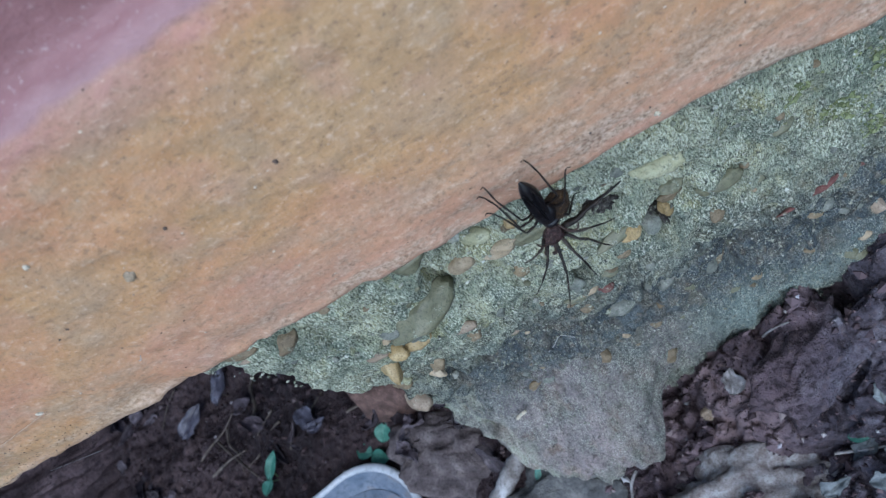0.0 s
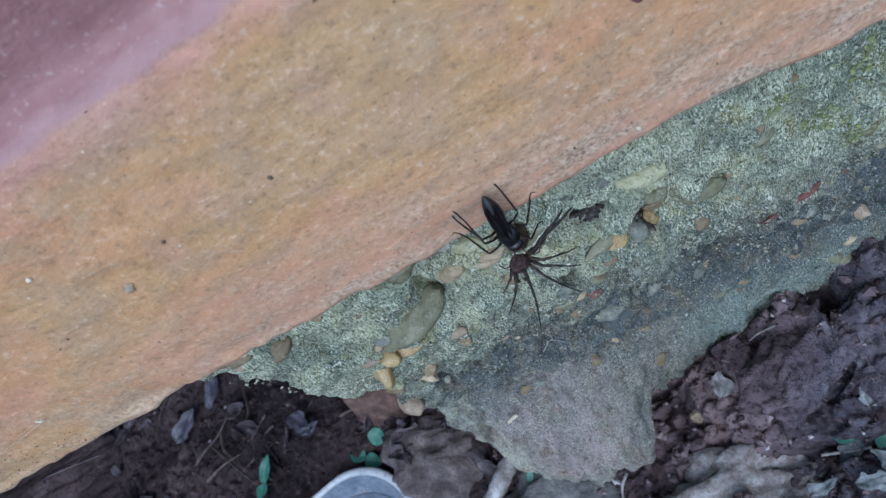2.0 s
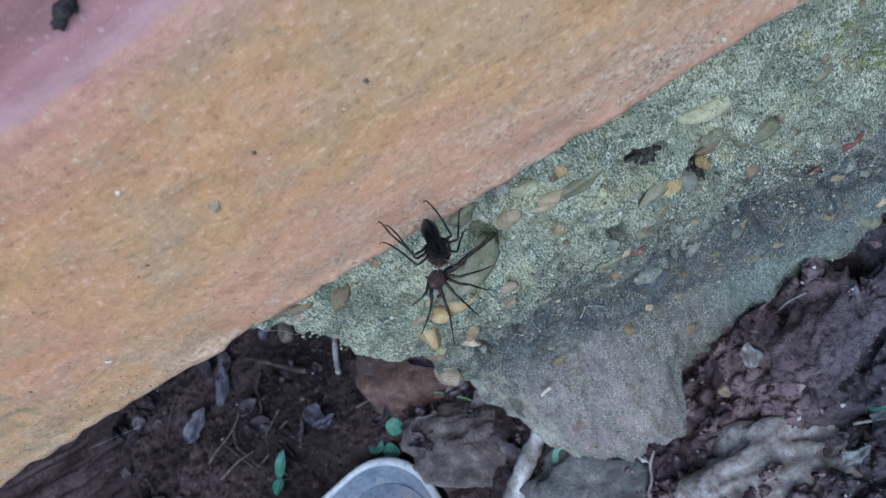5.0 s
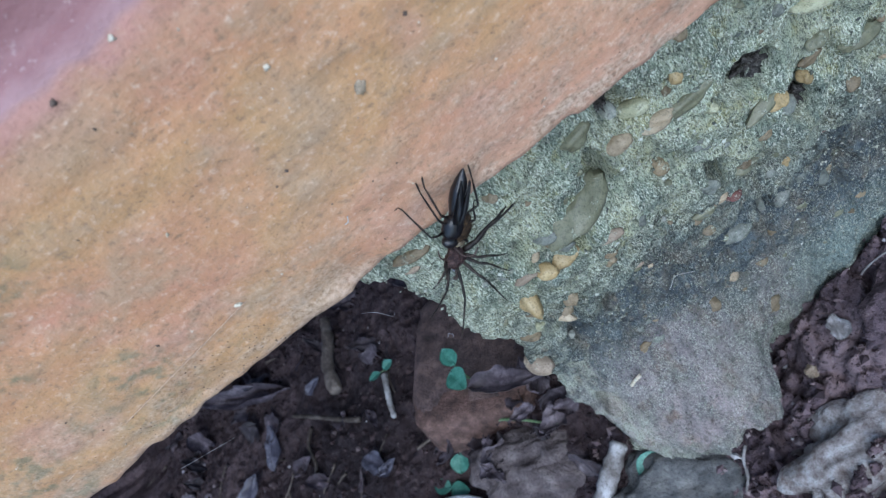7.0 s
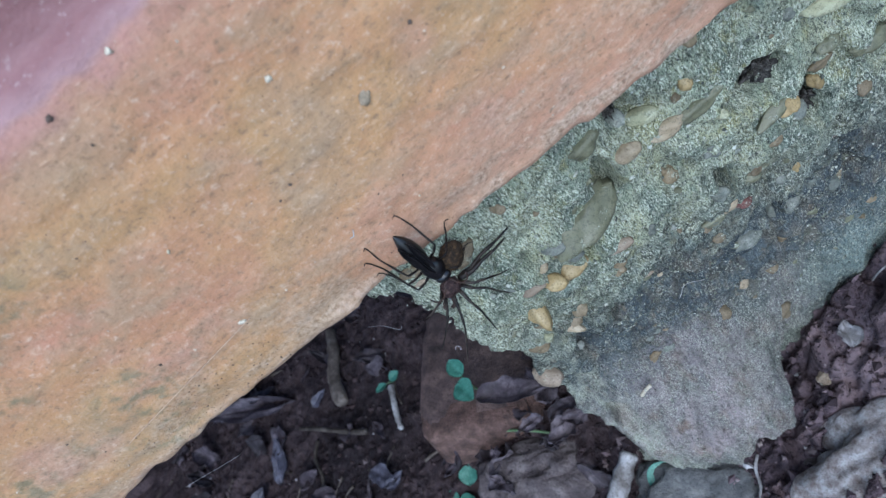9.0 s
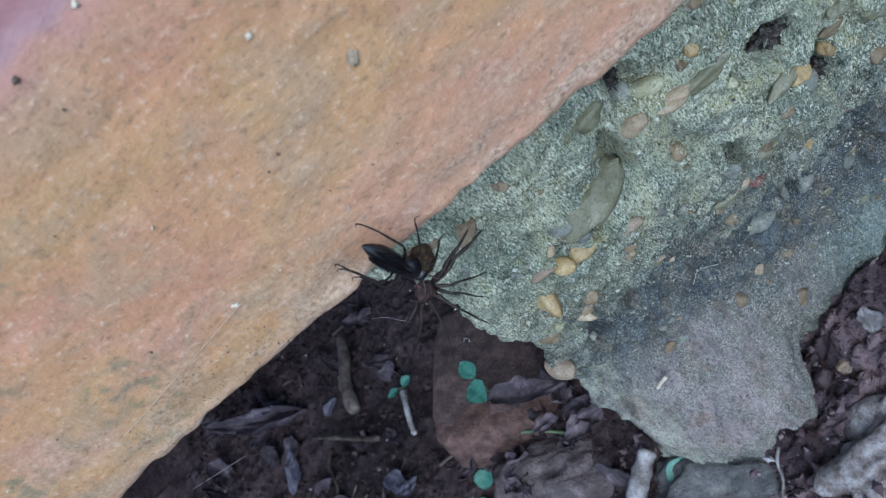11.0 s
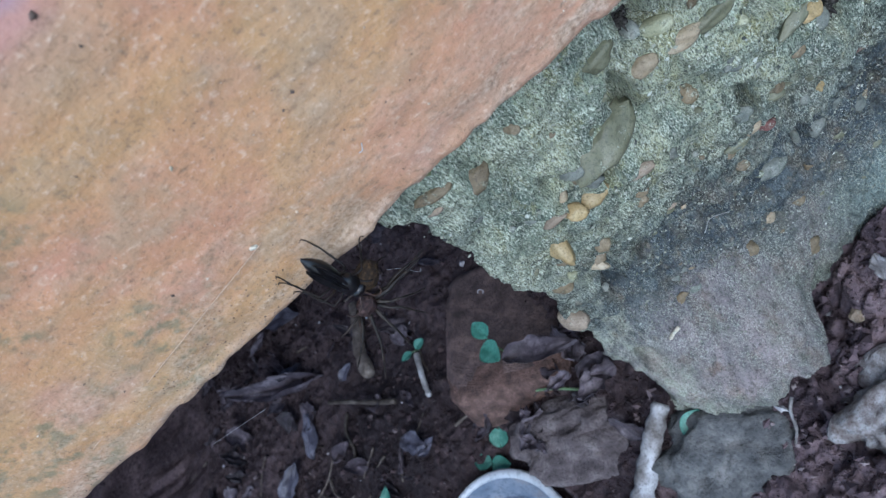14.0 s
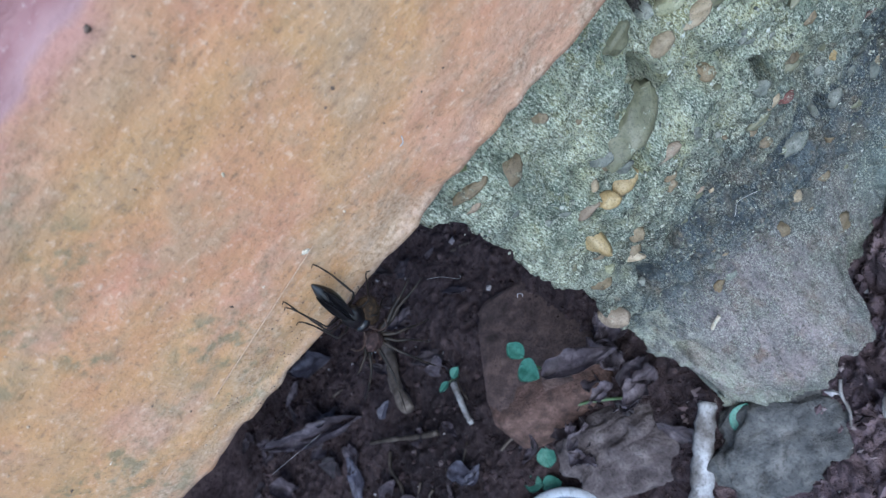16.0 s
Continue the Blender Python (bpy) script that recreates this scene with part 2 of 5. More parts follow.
    stones = ramp(t, tone, [(0.0, (0.045, 0.050, 0.055)), (0.3, (0.13, 0.14, 0.14)), (0.55, (0.22, 0.165, 0.11)), (0.75, (0.29, 0.27, 0.22)), (1.0, (0.10, 0.118, 0.125))])
    bare = ramp(t, lvl, [(0.36, grey(0.25)), (0.46, grey(1)), (0.60, grey(1)), (0.72, grey(0.35))])
    rounded = scalar(t, "MULTIPLY", ramp(t, gravel.outputs["Distance"], [(0.20, grey(1)), (0.42, grey(0))]), ramp(t, tex_noise(t, q, 190, 3), [(0.44, grey(0)), (0.56, grey(0.85))]))
    rounded = scalar(t, "MULTIPLY", rounded, bare)
    col = mix(t, scalar(t, "MULTIPLY", rounded, 0.8), col, stones)

    seams = node(t, "ShaderNodeMapping", {"Vector": w, "Rotation": (0.0, radians(-8), 0.0), "Scale": (0.30, 0.5, 0.42)}).outputs[0]
    crack = ramp(t, tex_noise(t, seams, 330, 5, 0.6), [(0.455, grey(0)), (0.492, grey(1)), (0.508, grey(1)), (0.545, grey(0))])
    crack = scalar(t, "MULTIPLY", crack, ramp(t, lvl, [(0.42, grey(0.15)), (0.54, grey(0.9)), (0.70, grey(0.9)), (0.82, grey(0.2))]))
    crack = scalar(t, "MULTIPLY", crack, ramp(t, tex_noise(t, q, 110, 2), [(0.42, grey(0)), (0.54, grey(0.9))]))
    col = mix(t, crack, col, (0.040, 0.040, 0.034))
    coarse = tex_noise(t, q, 1150, 4, 0.75)
    col = mix(t, ramp(t, coarse, [(0.32, grey(0.80)), (0.45, grey(0))]), col, (0.050, 0.054, 0.046))
    speck = ramp(t, lvl, [(0.38, grey(0.55)), (0.46, grey(0.32)), (0.60, grey(0.35)), (0.74, grey(0.95))])
    col = mix(t, scalar(t, "MULTIPLY", speck, ramp(t, coarse, [(0.55, grey(0)), (0.68, grey(0.55))])), col, (0.46, 0.45, 0.40))
    fine = tex_noise(t, q, 2900, 2, 0.75)
    frost = ramp(t, tex_noise(t, q, 170, 5, 0.7), [(0.40, grey(0.12)), (0.54, grey(1))])
    col = mix(t, scalar(t, "MULTIPLY", ramp(t, lvl, [(0.38, grey(0.75)), (0.50, grey(1))]), ramp(t, fine, [(0.36, grey(0.68)), (0.47, grey(0))])), col, (0.050, 0.062, 0.054))
    col = mix(t, scalar(t, "MULTIPLY", scalar(t, "MULTIPLY", frost, speck), ramp(t, fine, [(0.51, grey(0)), (0.62, grey(0.95))])), col, (0.70, 0.735, 0.600))
    t.links.new(col, b.inputs["Base Color"])
    n00 = bumped(t, b, rounded, 0.7, 0.0014)
    n01 = bumped(t, b, crack, -0.8, 0.0012, n00)
    n0 = bumped(t, b, strata, 0.9, 0.0022, n01)
    n1 = bumped(t, b, patch, 0.9, 0.0022, n0)
    n2 = bumped(t, b, coarse, 0.8, 0.0012, n1)
    bumped(t, b, fine, 1.0, 0.0006, n2)
    return m


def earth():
    """Red-brown garden soil with black humus and pale stony crumbs; the hollow's shade is painted in."""
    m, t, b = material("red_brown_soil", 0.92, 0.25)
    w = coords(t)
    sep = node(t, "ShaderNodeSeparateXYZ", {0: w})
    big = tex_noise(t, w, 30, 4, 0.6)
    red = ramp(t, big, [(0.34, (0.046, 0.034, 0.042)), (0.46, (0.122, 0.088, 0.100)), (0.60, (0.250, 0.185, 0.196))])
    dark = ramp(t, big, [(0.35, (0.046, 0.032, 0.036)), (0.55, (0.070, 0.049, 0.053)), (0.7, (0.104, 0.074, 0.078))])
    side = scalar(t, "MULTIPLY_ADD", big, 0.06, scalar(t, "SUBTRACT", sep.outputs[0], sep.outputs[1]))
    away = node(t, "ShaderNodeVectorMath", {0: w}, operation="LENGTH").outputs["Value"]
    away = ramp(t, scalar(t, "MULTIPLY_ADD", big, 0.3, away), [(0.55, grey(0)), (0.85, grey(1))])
    # dark soil colour paints the hollow's shade; red is the lit side
    lit_side = ramp(t, scalar(t, "MULTIPLY_ADD", side, 6.0, 0.5), [(0.10, grey(0)), (0.62, grey(1))])
    col = mix(t, scalar(t, "MAXIMUM", lit_side, away), dark, red)
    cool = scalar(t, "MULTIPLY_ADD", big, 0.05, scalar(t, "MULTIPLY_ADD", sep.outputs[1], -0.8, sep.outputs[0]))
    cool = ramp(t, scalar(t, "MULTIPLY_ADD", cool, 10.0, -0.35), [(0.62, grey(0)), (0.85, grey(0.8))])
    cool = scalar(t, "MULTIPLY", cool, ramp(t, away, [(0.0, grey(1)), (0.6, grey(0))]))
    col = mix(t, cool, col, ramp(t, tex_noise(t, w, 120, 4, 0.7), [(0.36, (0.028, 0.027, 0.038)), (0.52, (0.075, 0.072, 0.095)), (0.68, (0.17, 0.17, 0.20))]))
    mid = tex_noise(t, w, 300, 4, 0.7)
    col = mix(t, ramp(t, mid, [(0.36, grey(0.8)), (0.48, grey(0))]), col, (0.020, 0.0145, 0.0165))
    col = mix(t, ramp(t, mid, [(0.56, grey(0)), (0.70, grey(0.6))]), col, (0.17, 0.125, 0.115))
    # black patch painted where the hollow lies in deep shade
    hollow_shade = node(t, "ShaderNodeVectorMath", {0: w, 1: (-0.170, 0.140, -0.055)}, operation="DISTANCE").outputs["Value"]
    hollow_shade = scalar(t, "MULTIPLY_ADD", tex_noise(t, w, 55, 4, 0.65), 0.10, hollow_shade)
    col = mix(t, ramp(t, scalar(t, "MULTIPLY", hollow_shade, 5.0), [(0.42, grey(0.72)), (0.66, grey(0))]), col, (0.014, 0.0105, 0.0135))
    crumb = ramp(t, tex_noise(t, w, 1400, 2, 0.6), [(0.66, grey(0)), (0.74, grey(0.8))])
    col = mix(t, crumb, col, (0.24, 0.215, 0.22))
    t.links.new(col, b.inputs["Base Color"])
    n1 = bumped(t, b, mid, 1.0, 0.0030)
    bumped(t, b, tex_noise(t, w, 1500, 3, 0.7), 0.7, 0.0007, n1)
    return m


def mottled(name, c1, c2, c3, scale=200.0, rough=0.75, spec=0.3, relief=0.0006, local=True, stretch=None, vary=0.0, film=False, **more):
    m, t, b = material(name, rough, spec, **more)
    w = coords(t, local)
    r = node(t, "ShaderNodeObjectInfo").outputs["Random"]
    if local:
        w = node(t, "ShaderNodeVectorMath", {0: w, 1: node(t, "ShaderNodeCombineXYZ", {0: scalar(t, "MULTIPLY", r, 3.0), 1: r}).outputs[0]}, operation="ADD").outputs[0]
    n = tex_noise(t, w, scale, 4, 0.65, stretch)
    col = ramp(t, n, [(0.32, c1), (0.5, c2), (0.68, c3)])
    f = tex_noise(t, w, scale * 7, 3, 0.7)
    col = mix(t, ramp(t, f, [(0.35, grey(0.5)), (0.5, grey(0))]), col, tuple(v * 0.45 for v in c1))
    if vary:
        hsv = node(t, "ShaderNodeHueSaturation", {"Color": col, "Value": scalar(t, "MULTIPLY_ADD", r, vary, 1.0 - vary / 2)})
        col = hsv.outputs[0]
    if film:
        g = tex_noise(t, w, 2100, 3, 0.75)
        cover = ramp(t, tex_noise(t, w, 380, 4, 0.7), [(0.56, grey(0)), (0.70, grey(0.8))])
        mortar = ramp(t, g, [(0.42, (0.05, 0.055, 0.045)), (0.50, (0.21, 0.235, 0.165)), (0.60, (0.50, 0.53, 0.44))])
        col = mix(t, cover, col, mortar)
    t.links.new(col, b.inputs["Base Color"])
    bumped(t, b, scalar(t, "ADD", n, f), 0.6, relief)
    return m


M = {
    "paint": plaster_paint(),
    "concrete": foundation_mix(),
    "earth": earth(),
    "tan": mottled("tan_pebble", (0.22, 0.170, 0.105), (0.32, 0.255, 0.165), (0.40, 0.335, 0.235), 250, 0.55, 0.4, 0.0002, vary=0.4, local=False),
    "ochre": mottled("ochre_pebble", (0.20, 0.145, 0.065), (0.32, 0.235, 0.11), (0.42, 0.335, 0.19), 300, 0.5, 0.4, 0.0002, vary=0.3, local=False),
    "olive": mottled("olive_flint", (0.10, 0.10, 0.062), (0.145, 0.145, 0.09), (0.185, 0.18, 0.12), 200, 0.45, 0.4, 0.0002, local=False, film=True),
    "brown": mottled("brown_pebble", (0.12, 0.090, 0.052), (0.18, 0.140, 0.085), (0.24, 0.19, 0.125), 300, 0.55, 0.35, 0.0002, vary=0.4, local=False, film=True),
    "rosy": mottled("rosy_pebble", (0.18, 0.140, 0.100), (0.255, 0.200, 0.145), (0.34, 0.275, 0.205), 300, 0.6, 0.3, 0.0002, vary=0.3, local=False, film=True),
    "slate": mottled("grey_pebble", (0.10, 0.11, 0.095), (0.155, 0.165, 0.14), (0.235, 0.24, 0.205), 300, 0.6, 0.3, 0.0002, vary=0.5, local=False, film=True),
    "red": mottled("red_brick_chip", (0.09, 0.045, 0.040), (0.14, 0.062, 0.054), (0.20, 0.105, 0.09), 400, 0.8, 0.2, 0.0003, local=False, film=True),
    "pale": mottled("pale_yellow_pebble", (0.22, 0.22, 0.13), (0.32, 0.32, 0.20), (0.42, 0.42, 0.29), 300, 0.6, 0.3, 0.0002, local=False, film=True),
    "chalk": mottled("cream_lime", (0.44, 0.39, 0.28), (0.58, 0.52, 0.40), (0.68, 0.64, 0.54), 500, 0.8, 0.2, 0.0002, local=False, film=True),
    # lit copy of the brick's clay, for its front end
    "clay_lit": mottled("lit_clay", (0.066, 0.045, 0.040), (0.130, 0.082, 0.070), (0.225, 0.145, 0.122), 150, 0.85, 0.2, 0.0020),
    "clay": mottled("fired_clay", (0.072, 0.056, 0.056), (0.140, 0.102, 0.096), (0.235, 0.165, 0.150), 110, 0.85, 0.2, 0.0020, vary=0.2),
    "brownstone": mottled("brown_field_stone", (0.060, 0.050, 0.053), (0.118, 0.098, 0.100), (0.21, 0.182, 0.18), 110, 0.85, 0.25, 0.0016),
    "greystone": mottled("grey_green_slab", (0.060, 0.062, 0.064), (0.115, 0.116, 0.114), (0.20, 0.195, 0.185), 110, 0.85, 0.25, 0.0016),
    "palestone": mottled("pale_limestone", (0.135, 0.105, 0.095), (0.31, 0.285, 0.275), (0.48, 0.48, 0.48), 240, 0.85, 0.25, 0.0020),
    "dryleaf": mottled("dry_leaf", (0.019, 0.015, 0.019), (0.046, 0.036, 0.044), (0.125, 0.102, 0.118), 110, 0.6, 0.35, 0.0005, vary=1.0),
    "greyleaf": mottled("weathered_leaf", (0.030, 0.024, 0.031), (0.074, 0.061, 0.074), (0.175, 0.150, 0.170), 90, 0.6, 0.35, 0.0005, vary=0.6),
    "paleleaf": mottled("pale_leaf_flake", (0.028, 0.026, 0.038), (0.066, 0.063, 0.086), (0.16, 0.158, 0.195), 110, 0.4, 0.45, 0.0005, vary=0.5),
    "nub": mottled("grey_green_nub", (0.25, 0.205, 0.145), (0.37, 0.295, 0.205), (0.46, 0.375, 0.27), 700, 0.8, 0.2, 0.0002),
    "grit": mottled("pale_paint_grit", (0.42, 0.33, 0.24), (0.50, 0.40, 0.30), (0.60, 0.50, 0.38), 700, 0.8, 0.2, 0.0001),
    "bleached": mottled("bleached_leaf", (0.070, 0.082, 0.088), (0.14, 0.158, 0.165), (0.25, 0.275, 0.28), 140, 0.55, 0.35, 0.0004, vary=0.5),
    "twig": mottled("weathered_twig", (0.045, 0.036, 0.030), (0.10, 0.082, 0.07), (0.185, 0.16, 0.14), 160, 0.8, 0.25, 0.0004, vary=0.8),
    "palewood": mottled("bleached_stick", (0.13, 0.115, 0.105), (0.30, 0.29, 0.285), (0.50, 0.50, 0.51), 110, 0.7, 0.3, 0.0005),
    "green": mottled("seedling_green", (0.034, 0.125, 0.092), (0.062, 0.200, 0.152), (0.120, 0.29, 0.235), 220, 0.45, 0.4, 0.0001, vary=0.3),
    "stem": mottled("seedling_stem", (0.09, 0.17, 0.08), (0.15, 0.23, 0.12), (0.24, 0.30, 0.18), 220, 0.5, 0.4, 0.0001),
    "silk": material("spider_silk", 0.4, 0.5, Base_Color=(0.42, 0.42, 0.45, 1.0))[0],
    "thread": mottled("pale_fibre", (0.32, 0.33, 0.32), (0.40, 0.41, 0.40), (0.50, 0.51, 0.50), 400, 0.6, 0.3, 0.0001),
    "black": mottled("black_chitin", (0.003, 0.003, 0.004), (0.005, 0.005, 0.006), (0.008, 0.007, 0.009), 900, 0.30, 0.5, 0.00003),
    "limb": mottled("matt_black_limb", (0.004, 0.003, 0.003), (0.008, 0.006, 0.005), (0.022, 0.013, 0.010), 700, 0.55, 0.22, 0.00004),
    "tarsus": mottled("dark_brown_chitin", (0.020, 0.010, 0.008), (0.035, 0.018, 0.012), (0.055, 0.030, 0.02), 900, 0.4, 0.45, 0.00004),
    "carapace": mottled("speckled_brown_carapace", (0.008, 0.004, 0.004), (0.026, 0.010, 0.009), (0.13, 0.080, 0.070), 1700, 0.45, 0.4, 0.0003),
    "hairy": mottled("olive_brown_hair", (0.008, 0.005, 0.003), (0.024, 0.014, 0.007), (0.095, 0.055, 0.024), 1500, 0.7, 0.25, 0.0003),
    "legs": mottled("grey_brown_leg", (0.004, 0.0035, 0.003), (0.012, 0.009, 0.007), (0.055, 0.042, 0.032), 420, 0.5, 0.25, 0.0001),
    "humus": mottled("black_humus", (0.022, 0.020, 0.019), (0.060, 0.055, 0.050), (0.16, 0.15, 0.135), 1300, 0.9, 0.2, 0.0008, local=False, film=True),
    "tip": mottled("pale_eye", (0.10, 0.11, 0.13), (0.18, 0.20, 0.23), (0.26, 0.28, 0.31), 900, 0.25, 0.5, 0.00003),
    "plastic": mottled("milky_plastic", (0.34, 0.37, 0.41), (0.42, 0.45, 0.49), (0.50, 0.53, 0.56), 60, 0.35, 0.5, 0.0001),
    "film": mottled("dirty_tub_floor", (0.09, 0.12, 0.17), (0.17, 0.20, 0.25), (0.24, 0.20, 0.18), 60, 0.45, 0.4, 0.0003),
}


M["wing"] = mottled("smoky_wing", (0.004, 0.004, 0.005), (0.006, 0.006, 0.007), (0.009, 0.008, 0.009), 700, 0.3, 0.3, 0.00003)
M["shell"] = mottled("thin_cloudy_plastic", (0.16, 0.15, 0.15), (0.24, 0.23, 0.235), (0.36, 0.36, 0.37), 300, 0.3, 0.5, 0.0001)


# ---- mesh helpers ----
def mesh_from(name, verts, faces, mats, soft=True):
    me = bpy.data.meshes.new(name)
    me.from_pydata([tuple(map(float, v)) for v in verts], [], faces)
    for m in mats if isinstance(mats, (list, tuple)) else [mats]:
        me.materials.append(m)
    if soft:
        me.polygons.foreach_set("use_smooth", [True] * len(me.polygons))
    me.update()
    return me


def grid_faces(nu, nv, wrap=False):
    idx = np.arange(nu * nv).reshape(nu, nv)
    if wrap:
        idx = np.vstack([idx, idx[:1]])
    a, b, c, d = idx[:-1, :-1], idx[1:, :-1], idx[1:, 1:], idx[:-1, 1:]
    return np.stack([a, b, c, d], -1).reshape(-1, 4).tolist()


def end_caps(nu, nv):
    return [list(range(nv))[::-1], [(nu - 1) * nv + j for j in range(nv)]]


def part(name, data, parent=None, label="", at=None):
    """Links a mesh as one object, under a thing or a part if given."""
    ob = new(name, data)
    if parent:
        ob.parent = parent
    if at is not None:
        ob.matrix_basis = at
    if label:
        ob["label"] = label
    return ob


def ball(radii, rough=0.0, scale=1.0, seed=1, nu=20, nv=12, power=1.0):
    """A rounded lump: vertices and faces."""
    u = np.linspace(0, 2 * np.pi, nu, endpoint=False)
    v = np.linspace(0.02, np.pi - 0.02, nv)
    uu, vv = np.meshgrid(u, v, indexing="ij")
    n = np.stack([np.cos(uu) * np.sin(vv), np.sin(uu) * np.sin(vv), np.cos(vv)], -1)
    n = np.sign(n) * np.abs(n) ** power
    k = 1 + rough * fbm(n[..., 0] * scale + seed, n[..., 1] * scale, n[..., 2] * scale, 3, seed)
    p = n * np.asarray(radii) * k[..., None]
    faces = grid_faces(nu, nv, True)
    faces += [[i * nv for i in range(nu)][::-1], [i * nv + nv - 1 for i in range(nu)]]
    return p.reshape(-1, 3), faces


def tube(points, radii, seg=8, flat=1.0):
    """A bent, tapered rod through points."""
    pts = [Vector(p) for p in points]
    verts, faces = [], []
    side = None
    for i, p in enumerate(pts):
        d = (pts[min(i + 1, len(pts) - 1)] - pts[max(i - 1, 0)]).normalized()
        if side is None:
            side = d.orthogonal().normalized()
        side = (side - d * side.dot(d)).normalized()
        other = d.cross(side)
        r = radii[i] if isinstance(radii, (list, tuple)) else radii
        for k in range(seg):
            a = 2 * math.pi * k / seg
            verts.append(p + side * math.cos(a) * r + other * math.sin(a) * r * flat)
    n = len(pts)
    for i in range(n - 1):
        for k in range(seg):
            j = (k + 1) % seg
            faces.append([i * seg + k, i * seg + j, (i + 1) * seg + j, (i + 1) * seg + k])
    faces.append(list(range(seg))[::-1])
    faces.append([(n - 1) * seg + k for k in range(seg)])
    return [tuple(v) for v in verts], faces


def bend(points, steps=6):
    """A smooth line through points."""
    pts = [Vector(p) for p in points]
    out = []
    for i in range(len(pts) - 1):
        a, b, c, d = pts[max(i - 1, 0)], pts[i], pts[i + 1], pts[min(i + 2, len(pts) - 1)]
        for k in range(steps):
            s = k / steps
            out.append(0.5 * ((2 * b) + (c - a) * s + (2 * a - 5 * b + 4 * c - d) * s * s + (3 * b - a - 3 * c + d) * s ** 3))
    out.append(pts[-1])
    return out


def joined(*pieces):
    verts, faces = [], []
    for v, f in pieces:
        k = len(verts)
        verts += [tuple(p) for p in v]
        faces += [[i + k for i in q] for q in f]
    return verts, faces


# ---- the ground, one sheet ----
def clods(x, y, size, seed):
    """Broken lumps: each cell lies at a height of its own, with a gap between neighbours."""
    px, py = x / size + 0.35 * fbm(x / size, y / size, 0.5, 2, seed), y / size + 0.35 * fbm(x / size + 9, y / size, 0.5, 2, seed + 1)
    ix, iy = np.floor(px).astype(np.int64), np.floor(py).astype(np.int64)
    f1, f2, level = np.full(px.shape, 9.0), np.full(px.shape, 9.0), np.zeros(px.shape)
    for a in (-1, 0, 1):
        for b in (-1, 0, 1):
            cx, cy = ix + a, iy + b
            d = np.hypot(cx + 0.5 + 0.42 * lattice(cx, cy, 0, seed) - px, cy + 0.5 + 0.42 * lattice(cx, cy, 1, seed) - py)
            near = d < f1
            f2 = np.where(near, f1, np.minimum(f2, d))
            level = np.where(near, lattice(cx, cy, 2, seed), level)
            f1 = np.where(near, d, f1)
    return smooth(0.0, 0.30, f2 - f1), level


def ground_height(x, y):
    x, y = np.asarray(x, float), np.asarray(y, float)
    near = 1 - smooth(0.5, 1.5, np.hypot(x, y))
    base = 0.008 + 0.25 * np.clip(x, -0.4, 0.25) - 0.15 * np.clip(y, -0.1, 0.35)
    right = smooth(-0.02, 0.05, x - 0.4 * y)
    clod = (0.006 * fbm(x * 28, y * 28, 0.3, 3, 3) + 0.0035 * np.abs(fbm(x * 85, y * 85, 0.7, 3, 9))
            + 0.0016 * fbm(x * 240, y * 240, 0.1, 2, 14))
    top, level = clods(x * 0.62, y, 0.017, 21)
    top2, level2 = clods(x * 0.7, y, 0.0062, 25)
    broken = right * (0.011 * (top - 0.8) + 0.006 * level * top + 0.0050 * (top2 - 0.7) + 0.0030 * level2 * top2)
    heap = np.interp(x, [0.045, 0.060, 0.075, 0.103, 0.130, 0.180], [0.020, 0.040, 0.058, 0.066, 0.076, 0.082])
    bank = np.maximum(heap - base, 0.0) * smooth(0.042, 0.056, x) * smooth(-0.012, 0.028, y)
    burrow = -0.035 * np.exp(-((x - 0.1085) / 0.0055) ** 2 - ((y - 0.0290) / 0.0060) ** 2)
    ca, sa = math.cos(radians(14)), math.sin(radians(14))
    u, v = (x + 0.1517) * ca + (y - 0.0219) * sa, -(x + 0.1517) * sa + (y - 0.0219) * ca
    bed = smooth(1.12, 1.0, np.maximum(np.abs(u) / 0.065, np.abs(v) / 0.050))
    out = (base + clod + broken + bank + burrow) * near - 0.02 * (1 - near)
    return out + bed * (np.minimum(out, -0.0415) - out)


def spread(lo, hi, step, far, grow=1.35):
    core = list(np.arange(lo, hi + step / 2, step))
    s, up = step, [core[-1]]
    while up[-1] < far:
        s *= grow
        up.append(up[-1] + s)
    s, dn = step, [core[0]]
    while dn[-1] > -far:
        s *= grow
        dn.append(dn[-1] - s)
    return np.array(dn[:0:-1] + core + up[1:])


def build_ground():
    xs, ys = spread(-0.35, 0.19, 0.0010, 80.0), spread(-0.07, 0.30, 0.0010, 80.0)
    xx, yy = np.meshgrid(xs, ys, indexing="ij")
    zz = ground_height(xx, yy)
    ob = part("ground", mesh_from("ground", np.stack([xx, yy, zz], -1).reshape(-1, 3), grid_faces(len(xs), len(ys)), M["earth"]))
    tagged(ob, "red-brown crumbly garden soil with black humus, hollow shade painted in", "soil", kind="structure")


# ---- the wall: orange plinth, maroon wall over it ----
WALL_LOW = 0.25


def edge_wave(x):
    return -0.0006 + 0.0006 * fbm(x * 60, 0.4, 0.0, 2, 31) + 0.0004 * vnoise(x * 420, 1.3, 0.0, 37) - 0.0005 * smooth(0.004, -0.001, x) * smooth(-0.011, -0.006, x) - 0.17 * np.clip(np.asarray(x) - 0.083, 0.0, 0.05)


